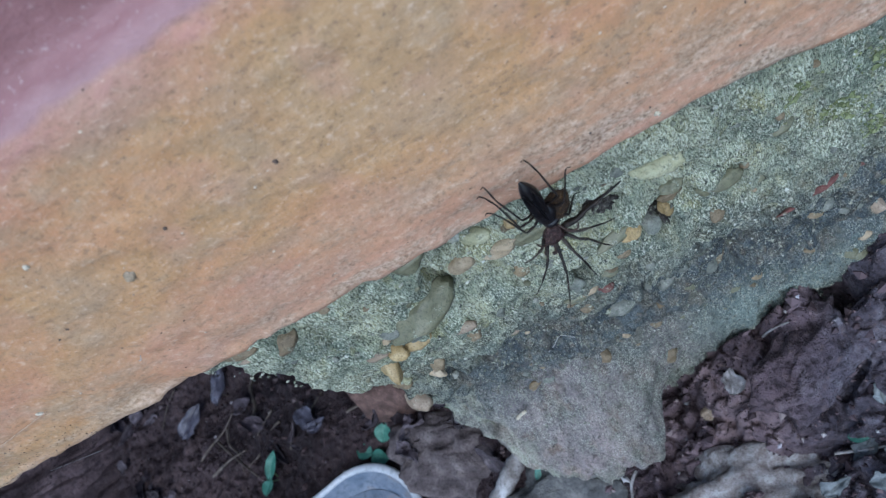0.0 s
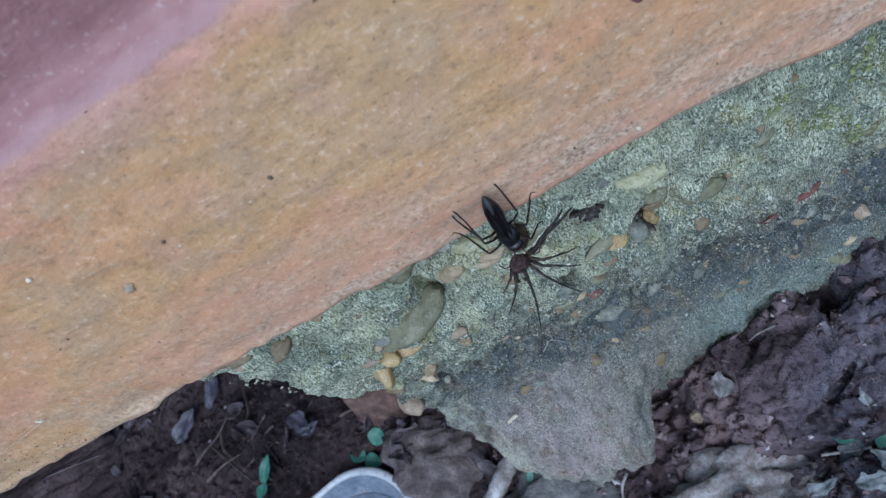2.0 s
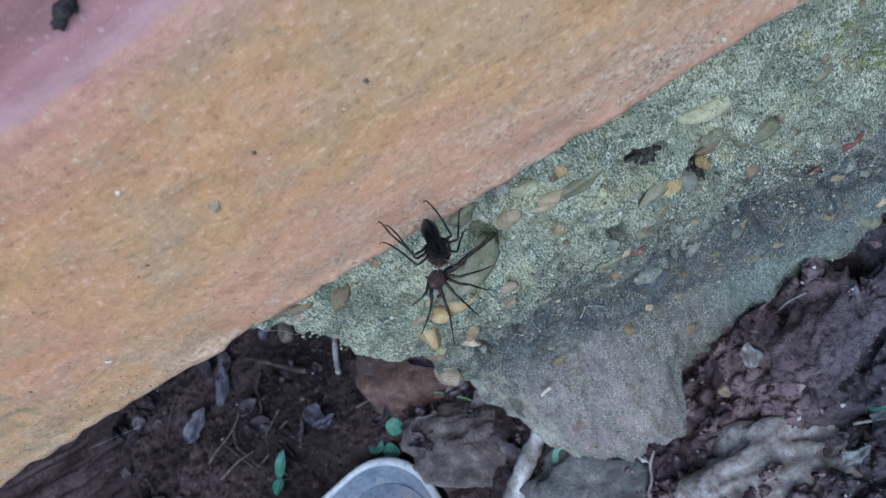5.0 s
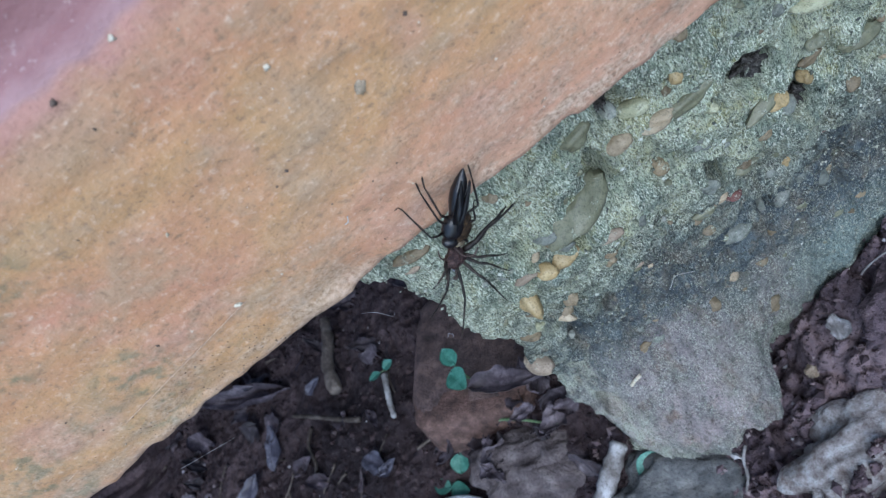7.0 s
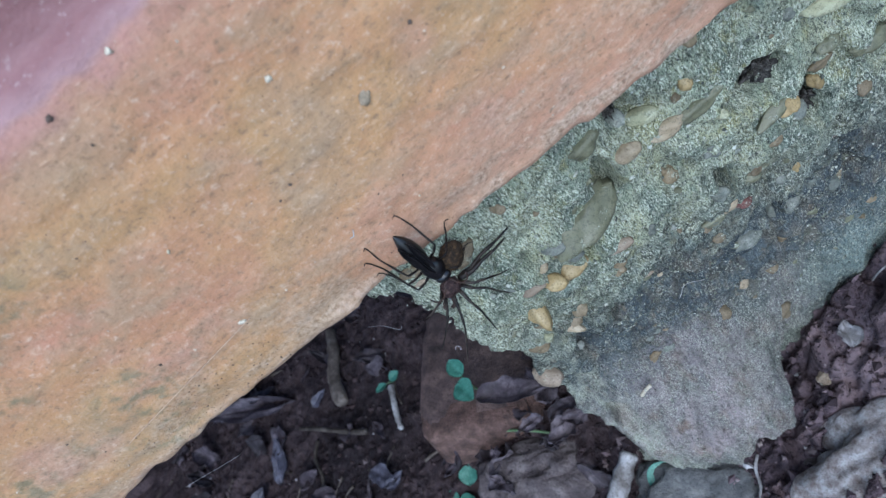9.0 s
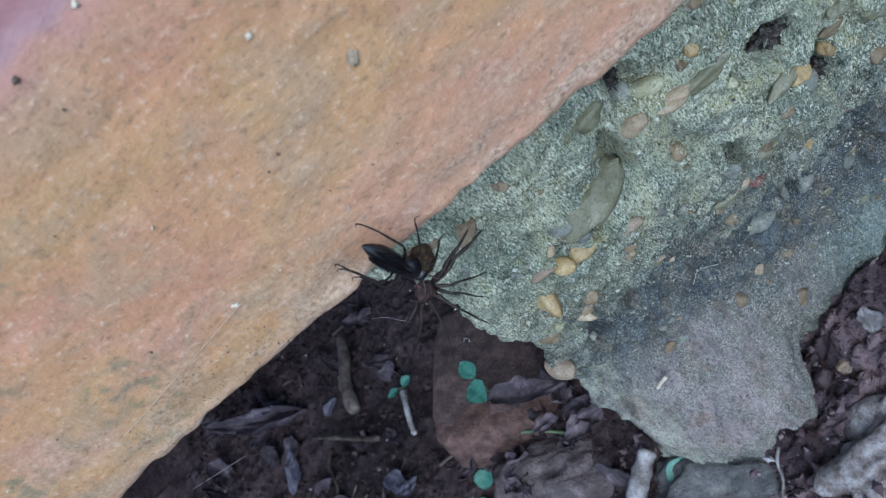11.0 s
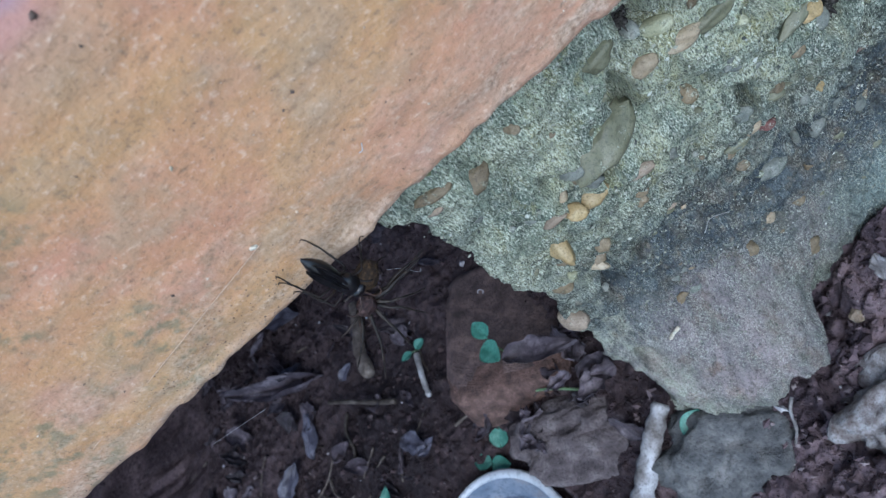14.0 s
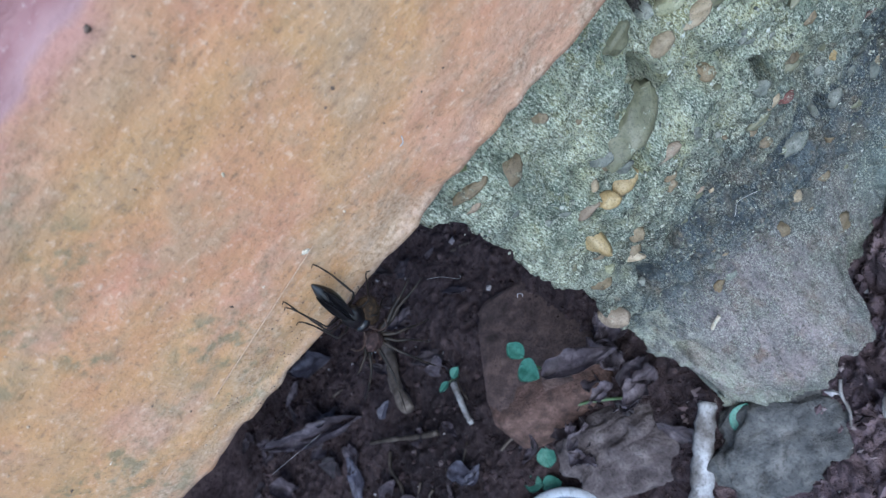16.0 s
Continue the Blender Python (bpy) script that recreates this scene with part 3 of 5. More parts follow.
def plaster_face(x, z):
    """How far the plaster lies behind the wall's plane."""
    below = smooth(0.3045, 0.300, z)
    chip = 0.0008 * smooth(0.1, 0.6, fbm(x * 130, z * 130, 0.0, 2, 47)) * (1 - smooth(0.2515, 0.258, z))
    return below * (0.0004 * fbm(x * 35, z * 35, 0.2, 3, 41) + 0.00022 * fbm(x * 260, z * 300, 0.2, 3, 43)) + chip


def build_wall():
    xs = spread(-0.11, 0.14, 0.0008, 3.0)
    rows = [(0.22, 0.2495), (0.06, 0.2495), (0.016, 0.2490), (0.0088, 0.2492), (0.0045, 0.2494), (0.0022, 0.2497), (0.0010, 0.2503), (0.0003, 0.2510), (0.0, 0.2520)]
    rows += [(0.0, z) for z in np.arange(0.2528, 0.2992, 0.0008)]
    rows += [(0.0001, 0.2998), (0.0003, 0.3006), (0.0007, 0.3014), (0.0013, 0.3019), (0.0020, 0.3023), (0.0024, 0.3030), (0.0025, 0.3048)]
    r = np.array(rows)
    xx, yy = np.meshgrid(xs, r[:, 0], indexing="ij")
    _, zz = np.meshgrid(xs, r[:, 1], indexing="ij")
    low = 1 - smooth(0.2515, 0.258, zz)
    face = smooth(0.02, 0.0, yy)
    zz = zz + low * face * edge_wave(xx)
    yy = yy + face * plaster_face(xx, zz)
    verts = np.stack([xx, yy, zz], -1).reshape(-1, 3)
    faces = grid_faces(len(xs), len(rows)) + end_caps(len(xs), len(rows))
    me = mesh_from("wall_plinth", verts, faces, M["paint"])
    tagged(part("wall_plinth", me), "weathered orange-painted plaster wall base with chipped lower edge", "wall", kind="structure")
    rows = np.array([(0.0025, z) for z in np.arange(0.3048, 0.345, 0.0015)] + [(0.0025, 0.6), (0.0025, 2.6), (0.22, 2.6), (0.22, 0.2495)])
    xs = spread(-0.06, 0.12, 0.002, 3.0)
    xx, yy = np.meshgrid(xs, rows[:, 0], indexing="ij")
    _, zz = np.meshgrid(xs, rows[:, 1], indexing="ij")
    yy = yy + smooth(0.02, 0.0, yy) * smooth(0.3048, 0.312, zz) * 0.0005 * fbm(xx * 60, zz * 60, 0, 3, 51)
    tagged(part("wall_upper", mesh_from("wall_upper", np.stack([xx, yy, zz], -1).reshape(-1, 3), grid_faces(len(xs), len(rows)) + end_caps(len(xs), len(rows)), M["paint"])),
           "maroon gloss-painted wall above the plinth", "wall", kind="structure")


# ---- the broken concrete foundation ----
FACE_Z = [-0.3, 0.03, 0.085, 0.145, 0.19, 0.22, 0.25]
FACE_Y = [0.04, 0.034, 0.031, 0.0245, 0.0160, 0.0115, 0.0085]
END_Z = [-0.3, 0.0, 0.05, 0.115, 0.163, 0.19, 0.21, 0.225, 0.237, 0.25]
END_X = [-0.03, -0.020, -0.011, -0.0105, -0.0066, -0.0062, -0.0031, -0.0018, -0.0040, -0.0040]


CAVITIES = [(0.0641, 0.2110, 0.0040, 0.0055, 0.007), (0.0596, 0.2127, 0.0030, 0.0032, 0.006), (0.0700, 0.1940, 0.0026, 0.0060, 0.007), (0.0724, 0.1870, 0.0022, 0.0050, 0.007),
            (0.0404, 0.2320, 0.0022, 0.0028, 0.006), (0.0395, 0.2268, 0.0020, 0.0026, 0.006), (0.0437, 0.2262, 0.0026, 0.0022, 0.006), (0.0330, 0.2170, 0.0022, 0.0070, 0.005),
            (0.0229, 0.2025, 0.0014, 0.0050, 0.005), (0.0158, 0.2040, 0.0016, 0.0030, 0.005), (0.0120, 0.1985, 0.0014, 0.0028, 0.004), (0.0520, 0.1800, 0.0014, 0.0060, 0.005),
            (0.0870, 0.1900, 0.0026, 0.0060, 0.004), (0.0610, 0.1450, 0.0020, 0.0080, 0.004), (0.0054, 0.1430, 0.0034, 0.0080, 0.005), (-0.0040, 0.0900, 0.0030, 0.0120, 0.005),
            (0.0080, 0.1580, 0.0030, 0.0060, 0.003)]


def foot_bulge(x, z):
    """The pale mortar foot that swells from the base; its lower rim climbs in steps towards the red soil."""
    side = smooth(-0.020, 0.004, x) * (1 - smooth(0.028, 0.064, x + 0.004 * fbm(x * 3, z * 90, 0.2, 2, 57)))
    rim = np.interp(x, [-0.02, 0.004, 0.010, 0.014, 0.030, 0.040, 0.055], [0.018, 0.019, 0.024, 0.036, 0.039, 0.047, 0.060]) + 0.003 * fbm(x * 140, 0.3, 0.0, 2, 55)
    return side * (0.025 + 0.0040 * fbm(x * 70, z * 45, 0.4, 3, 58) + 0.0012 * fbm(x * 330, z * 160, 0.4, 3, 59)) * smooth(0.118, 0.060, z) * smooth(rim, rim + 0.010, z)


def face_depth(x, z):
    y = np.interp(z, FACE_Z, FACE_Y)
    y = y - foot_bulge(x, z)
    y = y + 0.0022 * fbm(x * 50, z * 40, 0.2, 3, 61) + 0.0012 * smooth(0.19, 0.15, z) * np.abs(fbm(x * 110, z * 60, 2.6, 3, 63)) + 0.0019 * fbm(x * 170, z * 120, 0.6, 3, 67) + 0.0006 * fbm(x * 600, z * 480, 0.1, 2, 71)
    y = y + 0.0030 * smooth(0.35, 0.75, fbm(x * 95, z * 75, 1.6, 2, 69)) * (1 - smooth(0.06, 0.03, z))
    for cx, cz, wx, wz, deep in CAVITIES:
        y = y + 1.5 * deep * np.exp(-(((x - cx) / wx) ** 2 + ((z - cz) / wz) ** 2) ** 2)
    y = y + 0.0009 * fbm(x * 260, z * 80, 0.8, 3, 72) + 0.0007 * np.abs(fbm(x * 620, z * 190, 0.4, 2, 76))
    return np.maximum(y, 0.0015)


def build_foundation():
    s_front = list(np.arange(0.0, 0.15, 0.0009))
    step = 0.0009
    while s_front[-1] < 3.0:
        step *= 1.35
        s_front.append(s_front[-1] + step)
    s_side = [-0.0007, -0.0016, -0.0026, -0.0038, -0.0052, -0.007, -0.009, -0.012, -0.016, -0.021, -0.027, -0.035, -0.045, -0.06, -0.08, -0.11, -0.15, -0.21]
    ss = np.array(s_side[::-1] + s_front)
    zs = np.concatenate([np.linspace(-0.12, -0.02, 12), np.arange(-0.018, 0.2488, 0.0009), [0.2488]])
    S, Z = np.meshgrid(ss, zs, indexing="ij")
    end = np.interp(Z, END_Z, END_X) + 0.0017 * fbm(Z * 95, 0.3, 0.0, 3, 73) + 0.0004 * fbm(Z * 420, 0.7, 0.0, 2, 75)
    rough = 0.0022 * fbm(S * 60 + 5, Z * 70, 0.9, 3, 77) + 0.0008 * fbm(S * 300, Z * 300, 0.4, 2, 79)
    front = S >= 0
    X = np.where(front, end + S, end + np.minimum(-S * 0.6, 0.002) + rough * smooth(0, 0.01, -S))
    Y = face_depth(X, Z) + np.where(front, 0.0, -S)
    Y = Y + 0.0016 * np.exp(-(S / 0.0016) ** 2)
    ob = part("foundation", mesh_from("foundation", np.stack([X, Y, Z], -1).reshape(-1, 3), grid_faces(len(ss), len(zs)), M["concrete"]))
    return tagged(ob, "broken gravel concrete foundation with green algae and pale mortar foot", "foundation", kind="structure")


def build_back():
    """Earth that closes the hollow behind and at its far end."""
    xs, zs = np.arange(-0.75, 0.03, 0.01), np.arange(-0.25, 0.262, 0.01)
    xx, zz = np.meshgrid(xs, zs, indexing="ij")
    yy = 0.36 + 0.25 * (zz - 0.0) * -0.3 + 0.02 * fbm(xx * 12, zz * 12, 0.2, 3, 83) - 0.30 * smooth(-0.45, -0.62, xx)
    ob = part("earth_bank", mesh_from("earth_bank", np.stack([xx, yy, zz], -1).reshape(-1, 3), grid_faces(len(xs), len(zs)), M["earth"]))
    tagged(ob, "dark earth bank closing the hollow under the wall", "earth bank", kind="structure")


build_ground()
build_wall()
foundation = build_foundation()
build_back()


# ---- stones set in the concrete ----
def pebble_mesh(name, mat, seed):
    v, f = ball((1, 1, 1), 0.30, 1.3, seed, 20, 14, 0.93)
    return mesh_from(name, v, f, mat)


PEBBLES = {k: [pebble_mesh("pebble_" + k, M[k], 3 + 11 * i + len(k)) for i in range(3)] for k in ("tan", "ochre", "olive", "brown", "rosy", "slate", "red", "chalk", "pale")}


def set_pebble(x, z, long, wide, turn, kind, proud=0.35, i=0):
    """A stone set in the concrete, its flat side tilted to fit the camera's view."""
    y = float(face_depth(x, z)) + wide * (0.75 - 1.5 * proud)
    m = Matrix.Translation((x, y, z)) @ pose(0, 0, 0, 30, 0, 0) @ pose(0, 0, 0, 0, 0, turn) @ Matrix.Diagonal((long * 1.08, wide * 1.3, wide * 1.1, 1))
    part("pebble", PEBBLES[kind][i % 3], foundation, at=m)


def stone_rows():
    """Stones that stand out: place along the wall, height, half length, half width, turn."""
    yield "tan", 0.5, ((0.0383, 0.2190, 0.0024, 0.0017, -4), (0.0447, 0.2185, 0.0038, 0.0014, -14), (0.0513, 0.1708, 0.0022, 0.0010, 21),
                       (0.0072, 0.1654, 0.0029, 0.0011, -47), (0.0141, 0.2049, 0.0016, 0.0013, 0), (0.0472, 0.1052, 0.0019, 0.0014, 4))
    yield "olive", 0.35, ((0.0520, 0.2173, 0.0046, 0.0011, 4), (0.0263, 0.2121, 0.0072, 0.0027, 24), (0.0635, 0.2017, 0.0047, 0.0009, 12),
                          (0.0331, 0.2306, 0.0026, 0.0012, 12), (0.0847, 0.1962, 0.0039, 0.0013, 0), (0.0586, 0.1683, 0.0047, 0.0007, -12), (0.0473, 0.1664, 0.0031, 0.0008, 0))
    yield "ochre", 0.5, ((0.0142, 0.2006, 0.0023, 0.0012, -33), (0.0184, 0.1990, 0.0032, 0.0012, 0), (0.0062, 0.1876, 0.0037, 0.0016, -89), (0.0736, 0.1954, 0.0013, 0.0012, -5),
                         (0.0508, 0.2277, 0.0011, 0.0009, 3), (0.0692, 0.1554, 0.0011, 0.0010, -9), (0.0657, 0.2009, 0.0020, 0.0014, 35))
    yield "brown", 0.32, ((0.0079, 0.2319, 0.0030, 0.0013, 17), (0.0531, 0.0723, 0.0031, 0.0019, 23), (0.0028, 0.2370, 0.0030, 0.0008, -5), (0.0123, 0.1749, 0.0018, 0.0015, 2), (-0.0008, 0.1657, 0.0026, 0.0014, 10), (0.0433, 0.1959, 0.0022, 0.0015, -14),
                          (0.0462, 0.1540, 0.0019, 0.0011, -85), (0.0491, 0.2240, 0.0010, 0.0006, 70), (0.0173, 0.2331, 0.0011, 0.0009, -7), (0.0382, 0.1022, 0.0018, 0.0014, 6), (0.0751, 0.1993, 0.0021, 0.0007, 6))
    yield "rosy", 0.35, ((0.0004, 0.2325, 0.0014, 0.0007, -6), (-0.0078, 0.1436, 0.0036, 0.0019, -58), (0.0106, 0.2021, 0.0024, 0.0009, 0), (0.0280, 0.1604, 0.0020, 0.0011, -22),
                         (0.0271, 0.1961, 0.0029, 0.0008, -12), (0.1229, 0.1139, 0.0020, 0.0019, 5))
    yield "slate", 0.35, ((0.0530, 0.1393, 0.0039, 0.0017, 13), (0.0075, 0.2060, 0.0016, 0.0007, -41), (0.0497, 0.1801, 0.0018, 0.0012, -16), (0.0614, 0.1387, 0.0018, 0.0016, -14), (0.0647, 0.1575, 0.0013, 0.0011, -7),
                          (0.0705, 0.1474, 0.0016, 0.0010, -21), (0.0691, 0.1880, 0.0025, 0.0018, 18), (0.0400, 0.2242, 0.0022, 0.0010, -86))
    yield "red", 0.4, ((0.0842, 0.1571, 0.0049, 0.0007, 5), (0.0539, 0.1664, 0.0019, 0.0010, -19), (0.1056, 0.1598, 0.0035, 0.0007, 8), (0.0983, 0.1576, 0.0034, 0.0004, 4), (0.1175, 0.1476, 0.0029, 0.0005, -11))
    yield "pale", 0.4, ((0.0747, 0.2226, 0.0039, 0.0013, -11), (0.0028, 0.1724, 0.0011, 0.0009, 40), (0.0544, 0.2130, 0.0009, 0.0008, 0), (0.0431, 0.2230, 0.0026, 0.0010, -23),
                        (0.0445, 0.2250, 0.0014, 0.0008, 30), (0.0385, 0.2268, 0.0012, 0.0008, 60), (0.0055, 0.2432, 0.0014, 0.0010, 15), (0.0122, 0.2440, 0.0018, 0.0009, 0))


def fill_pits():
    """Black humus in the deepest hollows, set near the surface so its colour also paints the pits' shade."""
    for i, (x, z, wx, wz, deep) in enumerate(CAVITIES[:7]):
        v, f = ball((wx * 0.55, deep * 0.28, wz * 0.34), 0.9, 3.8, 40 + i, 28, 20)
        part("humus_clump", mesh_from("humus_clump", v, f, M["humus"]), foundation, at=pose(x, float(face_depth(x, z)) - deep * 0.7, z))


def stud_foundation():
    i = 0
    for kind, proud, rows in stone_rows():
        for row in rows:
            set_pebble(*row, kind, proud, i)
            i += 1
    rnd = random.Random(4)
    kinds = ["slate"] * 5 + ["brown"] * 5 + ["olive"] * 6 + ["tan"]
    for i in range(150):
        x, z = rnd.uniform(-0.002, 0.135), 0.245 - 0.17 * rnd.random() ** 0.9
        if foot_bulge(x, z) > 0.004:
            continue
        r = 0.0004 + (0.0007 if z > 0.17 else 0.0013) * rnd.random() ** 2.2
        set_pebble(x, z, r * rnd.uniform(1.1, 2.4), r, rnd.uniform(-35, 35), rnd.choice(kinds), rnd.uniform(0.15, 0.36), i)


def grain_material():
    m, t, b = material("sand_grain", 0.7, 0.3)
    r = node(t, "ShaderNodeNewGeometry").outputs["Random Per Island"]
    col = ramp(t, r, [(0.0, (0.05, 0.055, 0.05)), (0.3, (0.15, 0.165, 0.12)), (0.55, (0.27, 0.28, 0.22)), (0.85, (0.33, 0.34, 0.27)), (1.0, (0.46, 0.48, 0.42))])
    t.links.new(col, b.inputs["Base Color"])
    return m


def scatter(centres, radii, rng, squash=(0.6, 1.0)):
    """Many small eight-sided crumbs in one mesh."""
    octa = np.array([(1, 0, 0), (-1, 0, 0), (0, 1, 0), (0, -1, 0), (0, 0, 1), (0, 0, -1)], float)
    tri = np.array([(0, 2, 4), (2, 1, 4), (1, 3, 4), (3, 0, 4), (2, 0, 5), (1, 2, 5), (3, 1, 5), (0, 3, 5)])
    n = len(centres)
    size = radii[:, None, None] * rng.uniform(squash[0], squash[1] * 1.3, (n, 1, 3)) * (1 + rng.uniform(-0.35, 0.35, (n, 6, 1)))
    a = rng.uniform(0, 6.283, n)
    c, s = np.cos(a), np.sin(a)
    zero, one = np.zeros(n), np.ones(n)
    rot = np.stack([np.stack([c, -s, zero], -1), np.stack([s, c, zero], -1), np.stack([zero, zero, one], -1)], 1)
    p = np.einsum("nij,nkj->nki", rot, octa[None] * size) + centres[:, None, :]
    f = (tri[None] + 6 * np.arange(n)[:, None, None]).reshape(-1, 3)
    return p.reshape(-1, 3), f.tolist()


def sand_the_face():
    rng = np.random.default_rng(8)
    n = 15000
    x, z = rng.uniform(-0.004, 0.13, n), rng.uniform(0.02, 0.2485, n)
    keep = (fbm(x * 70, z * 60, 0.3, 2, 91) > -0.35) & ((foot_bulge(x, z) < 0.004) | (rng.random(n) < 0.25))
    x, z = x[keep], z[keep]
    r = 0.00015 + 0.00036 * rng.random(len(x)) ** 3
    v, f = scatter(np.stack([x, face_depth(x, z), z], -1), r, rng)
    tagged(part("sand_grains", mesh_from("sand_grains", v, f, grain_material(), False), foundation), kind="stuff")


def moss_cushions():
    """Low yellow-green moss cushions on the concrete."""
    m, t, b = material("yellow_green_moss", 0.85, 0.2)
    isl = node(t, "ShaderNodeNewGeometry").outputs["Random Per Island"]
    t.links.new(ramp(t, isl, [(0.0, (0.085, 0.105, 0.050)), (0.5, (0.155, 0.180, 0.085)), (1.0, (0.24, 0.27, 0.14))]), b.inputs["Base Color"])
    rng = np.random.default_rng(31)
    xs, zs, rs = [], [], []
    for cx, cz, wx, wz, n in ((0.1079, 0.199, 0.0040, 0.0060, 160), (0.1130, 0.216, 0.0040, 0.0050, 120), (0.0985, 0.222, 0.0030, 0.0030, 90), (0.1130, 0.190, 0.0030, 0.0060, 120),
                              (0.0050, 0.2440, 0.0040, 0.0022, 120), (0.0160, 0.2440, 0.0050, 0.0020, 120), (0.0560, 0.2440, 0.0060, 0.0020, 120), (0.0300, 0.2430, 0.0050, 0.0020, 90)):
        xs.append(rng.normal(cx, wx * 0.5, n))
        zs.append(np.minimum(rng.normal(cz, wz * 0.5, n), 0.2475))
        rs.append(0.0002 + 0.0004 * rng.random(n) ** 2)
    x, z, r = map(np.concatenate, (xs, zs, rs))
    v, f = scatter(np.stack([x, face_depth(x, z) - 0.3 * r, z], -1), r, rng)
    tagged(part("moss", mesh_from("moss", v, f, m, False), foundation), kind="stuff")


# ---- small marks on the plaster ----
def flecks_on_wall():
    wall = bpy.data.objects["wall_plinth"]
    dark = mottled("dark_speck", (0.08, 0.058, 0.046), (0.13, 0.095, 0.075), (0.19, 0.145, 0.115), 600)
    for x, z, rx, rz, mat in ((0.0180, 0.2772, 0.0012, 0.0019, M["nub"]), (0.0129, 0.2865, 0.0007, 0.0007, M["chalk"]), (0.0061, 0.2991, 0.0006, 0.0006, M["chalk"]),
                              (-0.0131, 0.2626, 0.0010, 0.0007, M["chalk"]), (0.0408, 0.2804, 0.0005, 0.0007, dark), (0.0263, 0.2807, 0.0004, 0.0006, dark),
                              (0.0770, 0.2527, 0.0008, 0.0007, M["chalk"]), (0.0820, 0.2744, 0.0013, 0.0003, M["red"]), (-0.0087, 0.2788, 0.0003, 0.0006, M["chalk"]),
                              (-0.0020, 0.2984, 0.0006, 0.0008, dark)):
        v, f = ball((rx * 0.55, 0.00024, rz * 0.45), 0.6, 1.8, int(abs(x) * 9000), 14, 8)
        part("paint_fleck", mesh_from("paint_fleck", v, f, mat), wall, at=pose(x, float(plaster_face(x, z)) - 0.0001, z, 0, 40, 0))
    rng = np.random.default_rng(44)
    for name, n, mat in (("dark_pits", 150, dark), ("pale_grit", 260, M["grit"])):
        x, z = rng.uniform(-0.075, 0.115, n), rng.uniform(0.2525, 0.3000, n)
        r = 0.00007 + 0.00020 * rng.random(n) ** 4
        v, f = scatter(np.stack([x, plaster_face(x, z), z], -1), r, rng)
        tagged(part(name, mesh_from(name, v, f, mat, False), wall), kind="stuff")
    v, f = tube(bend([(0.0052, 0.0, 0.2628), (0.0047, -0.0003, 0.2622), (0.0041, 0.0, 0.2619)]), 0.00007, 6)
    part("fibre", mesh_from("fibre", v, f, M["thread"]), wall)
    line = bend([(-0.012, -0.0001, 0.2625), (-0.024, -0.0001, 0.2607), (-0.0343, -0.0001, 0.2592), (-0.045, -0.0001, 0.2577), (-0.0545, -0.0001, 0.2564), (-0.075, -0.0001, 0.254)], 10)
    v, f = tube(line, 0.00008, 6)
    part("brush_ridge", mesh_from("brush_ridge", v, f, mottled("pale_ridge_paint", (0.47, 0.325, 0.215), (0.50, 0.355, 0.24), (0.54, 0.39, 0.275), 400)), wall)
    rng = np.random.default_rng(12)
    n = 700
    x, z = rng.uniform(-0.085, -0.014, n), 0.2508 + 0.0085 * rng.random(n) ** 1.6
    ok = fbm(x * 110, z * 160, 0.0, 2, 97) > -0.15
    x, z = x[ok], z[ok]
    n = len(x)
    v, f = scatter(np.stack([x, plaster_face(x, z), z], -1), 0.00005 + 0.00012 * rng.random(n) ** 3, rng)
    tagged(part("dirt_specks", mesh_from("dirt_specks", v, f, dark, False), wall), kind="stuff")
    lumps = []
    for dx, dz, r in ((-0.0009, -0.0003, 0.00042), (0.0, 0.0, 0.00055), (0.0010, 0.0002, 0.00045), (0.0005, -0.0004, 0.0003)):
        v, f = ball((r * 1.3, r, r), 0.45, 2.6, int(r * 1e6), 16, 10)
        lumps.append((np.asarray(v) + [dx, 0, dz], f))
    v, f = joined(*lumps)
    tagged(part("mud_clod", mesh_from("mud_clod", v, f, mottled("dark_mud", (0.018, 0.015, 0.018), (0.035, 0.029, 0.033), (0.07, 0.06, 0.065), 900)), at=pose(0.0252, 0.0022, 0.3043, 0, -12, 0) @ Matrix.Scale(1.3, 4)), "small dark dried mud clod stuck to the maroon paint", "mud clod")



# ---- loose things on the ground ----
def on_ground(x, y):
    return float(ground_height(x, y))


def stone(label, x, y, radii, mat, seed, turn=0.0, sink=0.35, rough=0.13, tilt=0.0):
    v, f = ball(radii, rough, 1.8, seed, 84, 50, 0.8)
    v = np.asarray(v)
    n = v / np.linalg.norm(v, axis=1)[:, None]
    v = v + n * (0.0007 * fbm(v[:, 0] * 110, v[:, 1] * 110, v[:, 2] * 110, 3, seed) + 0.0007 * fbm(v[:, 0] * 420, v[:, 1] * 420, v[:, 2] * 420, 2, seed + 3))[:, None]
    ob = part("stone", mesh_from("stone", v, f, mat), at=pose(x, y, on_ground(x, y) + radii[2] * (1 - 2 * sink), tilt, 0, turn))
    return tagged(ob, label, "stone")


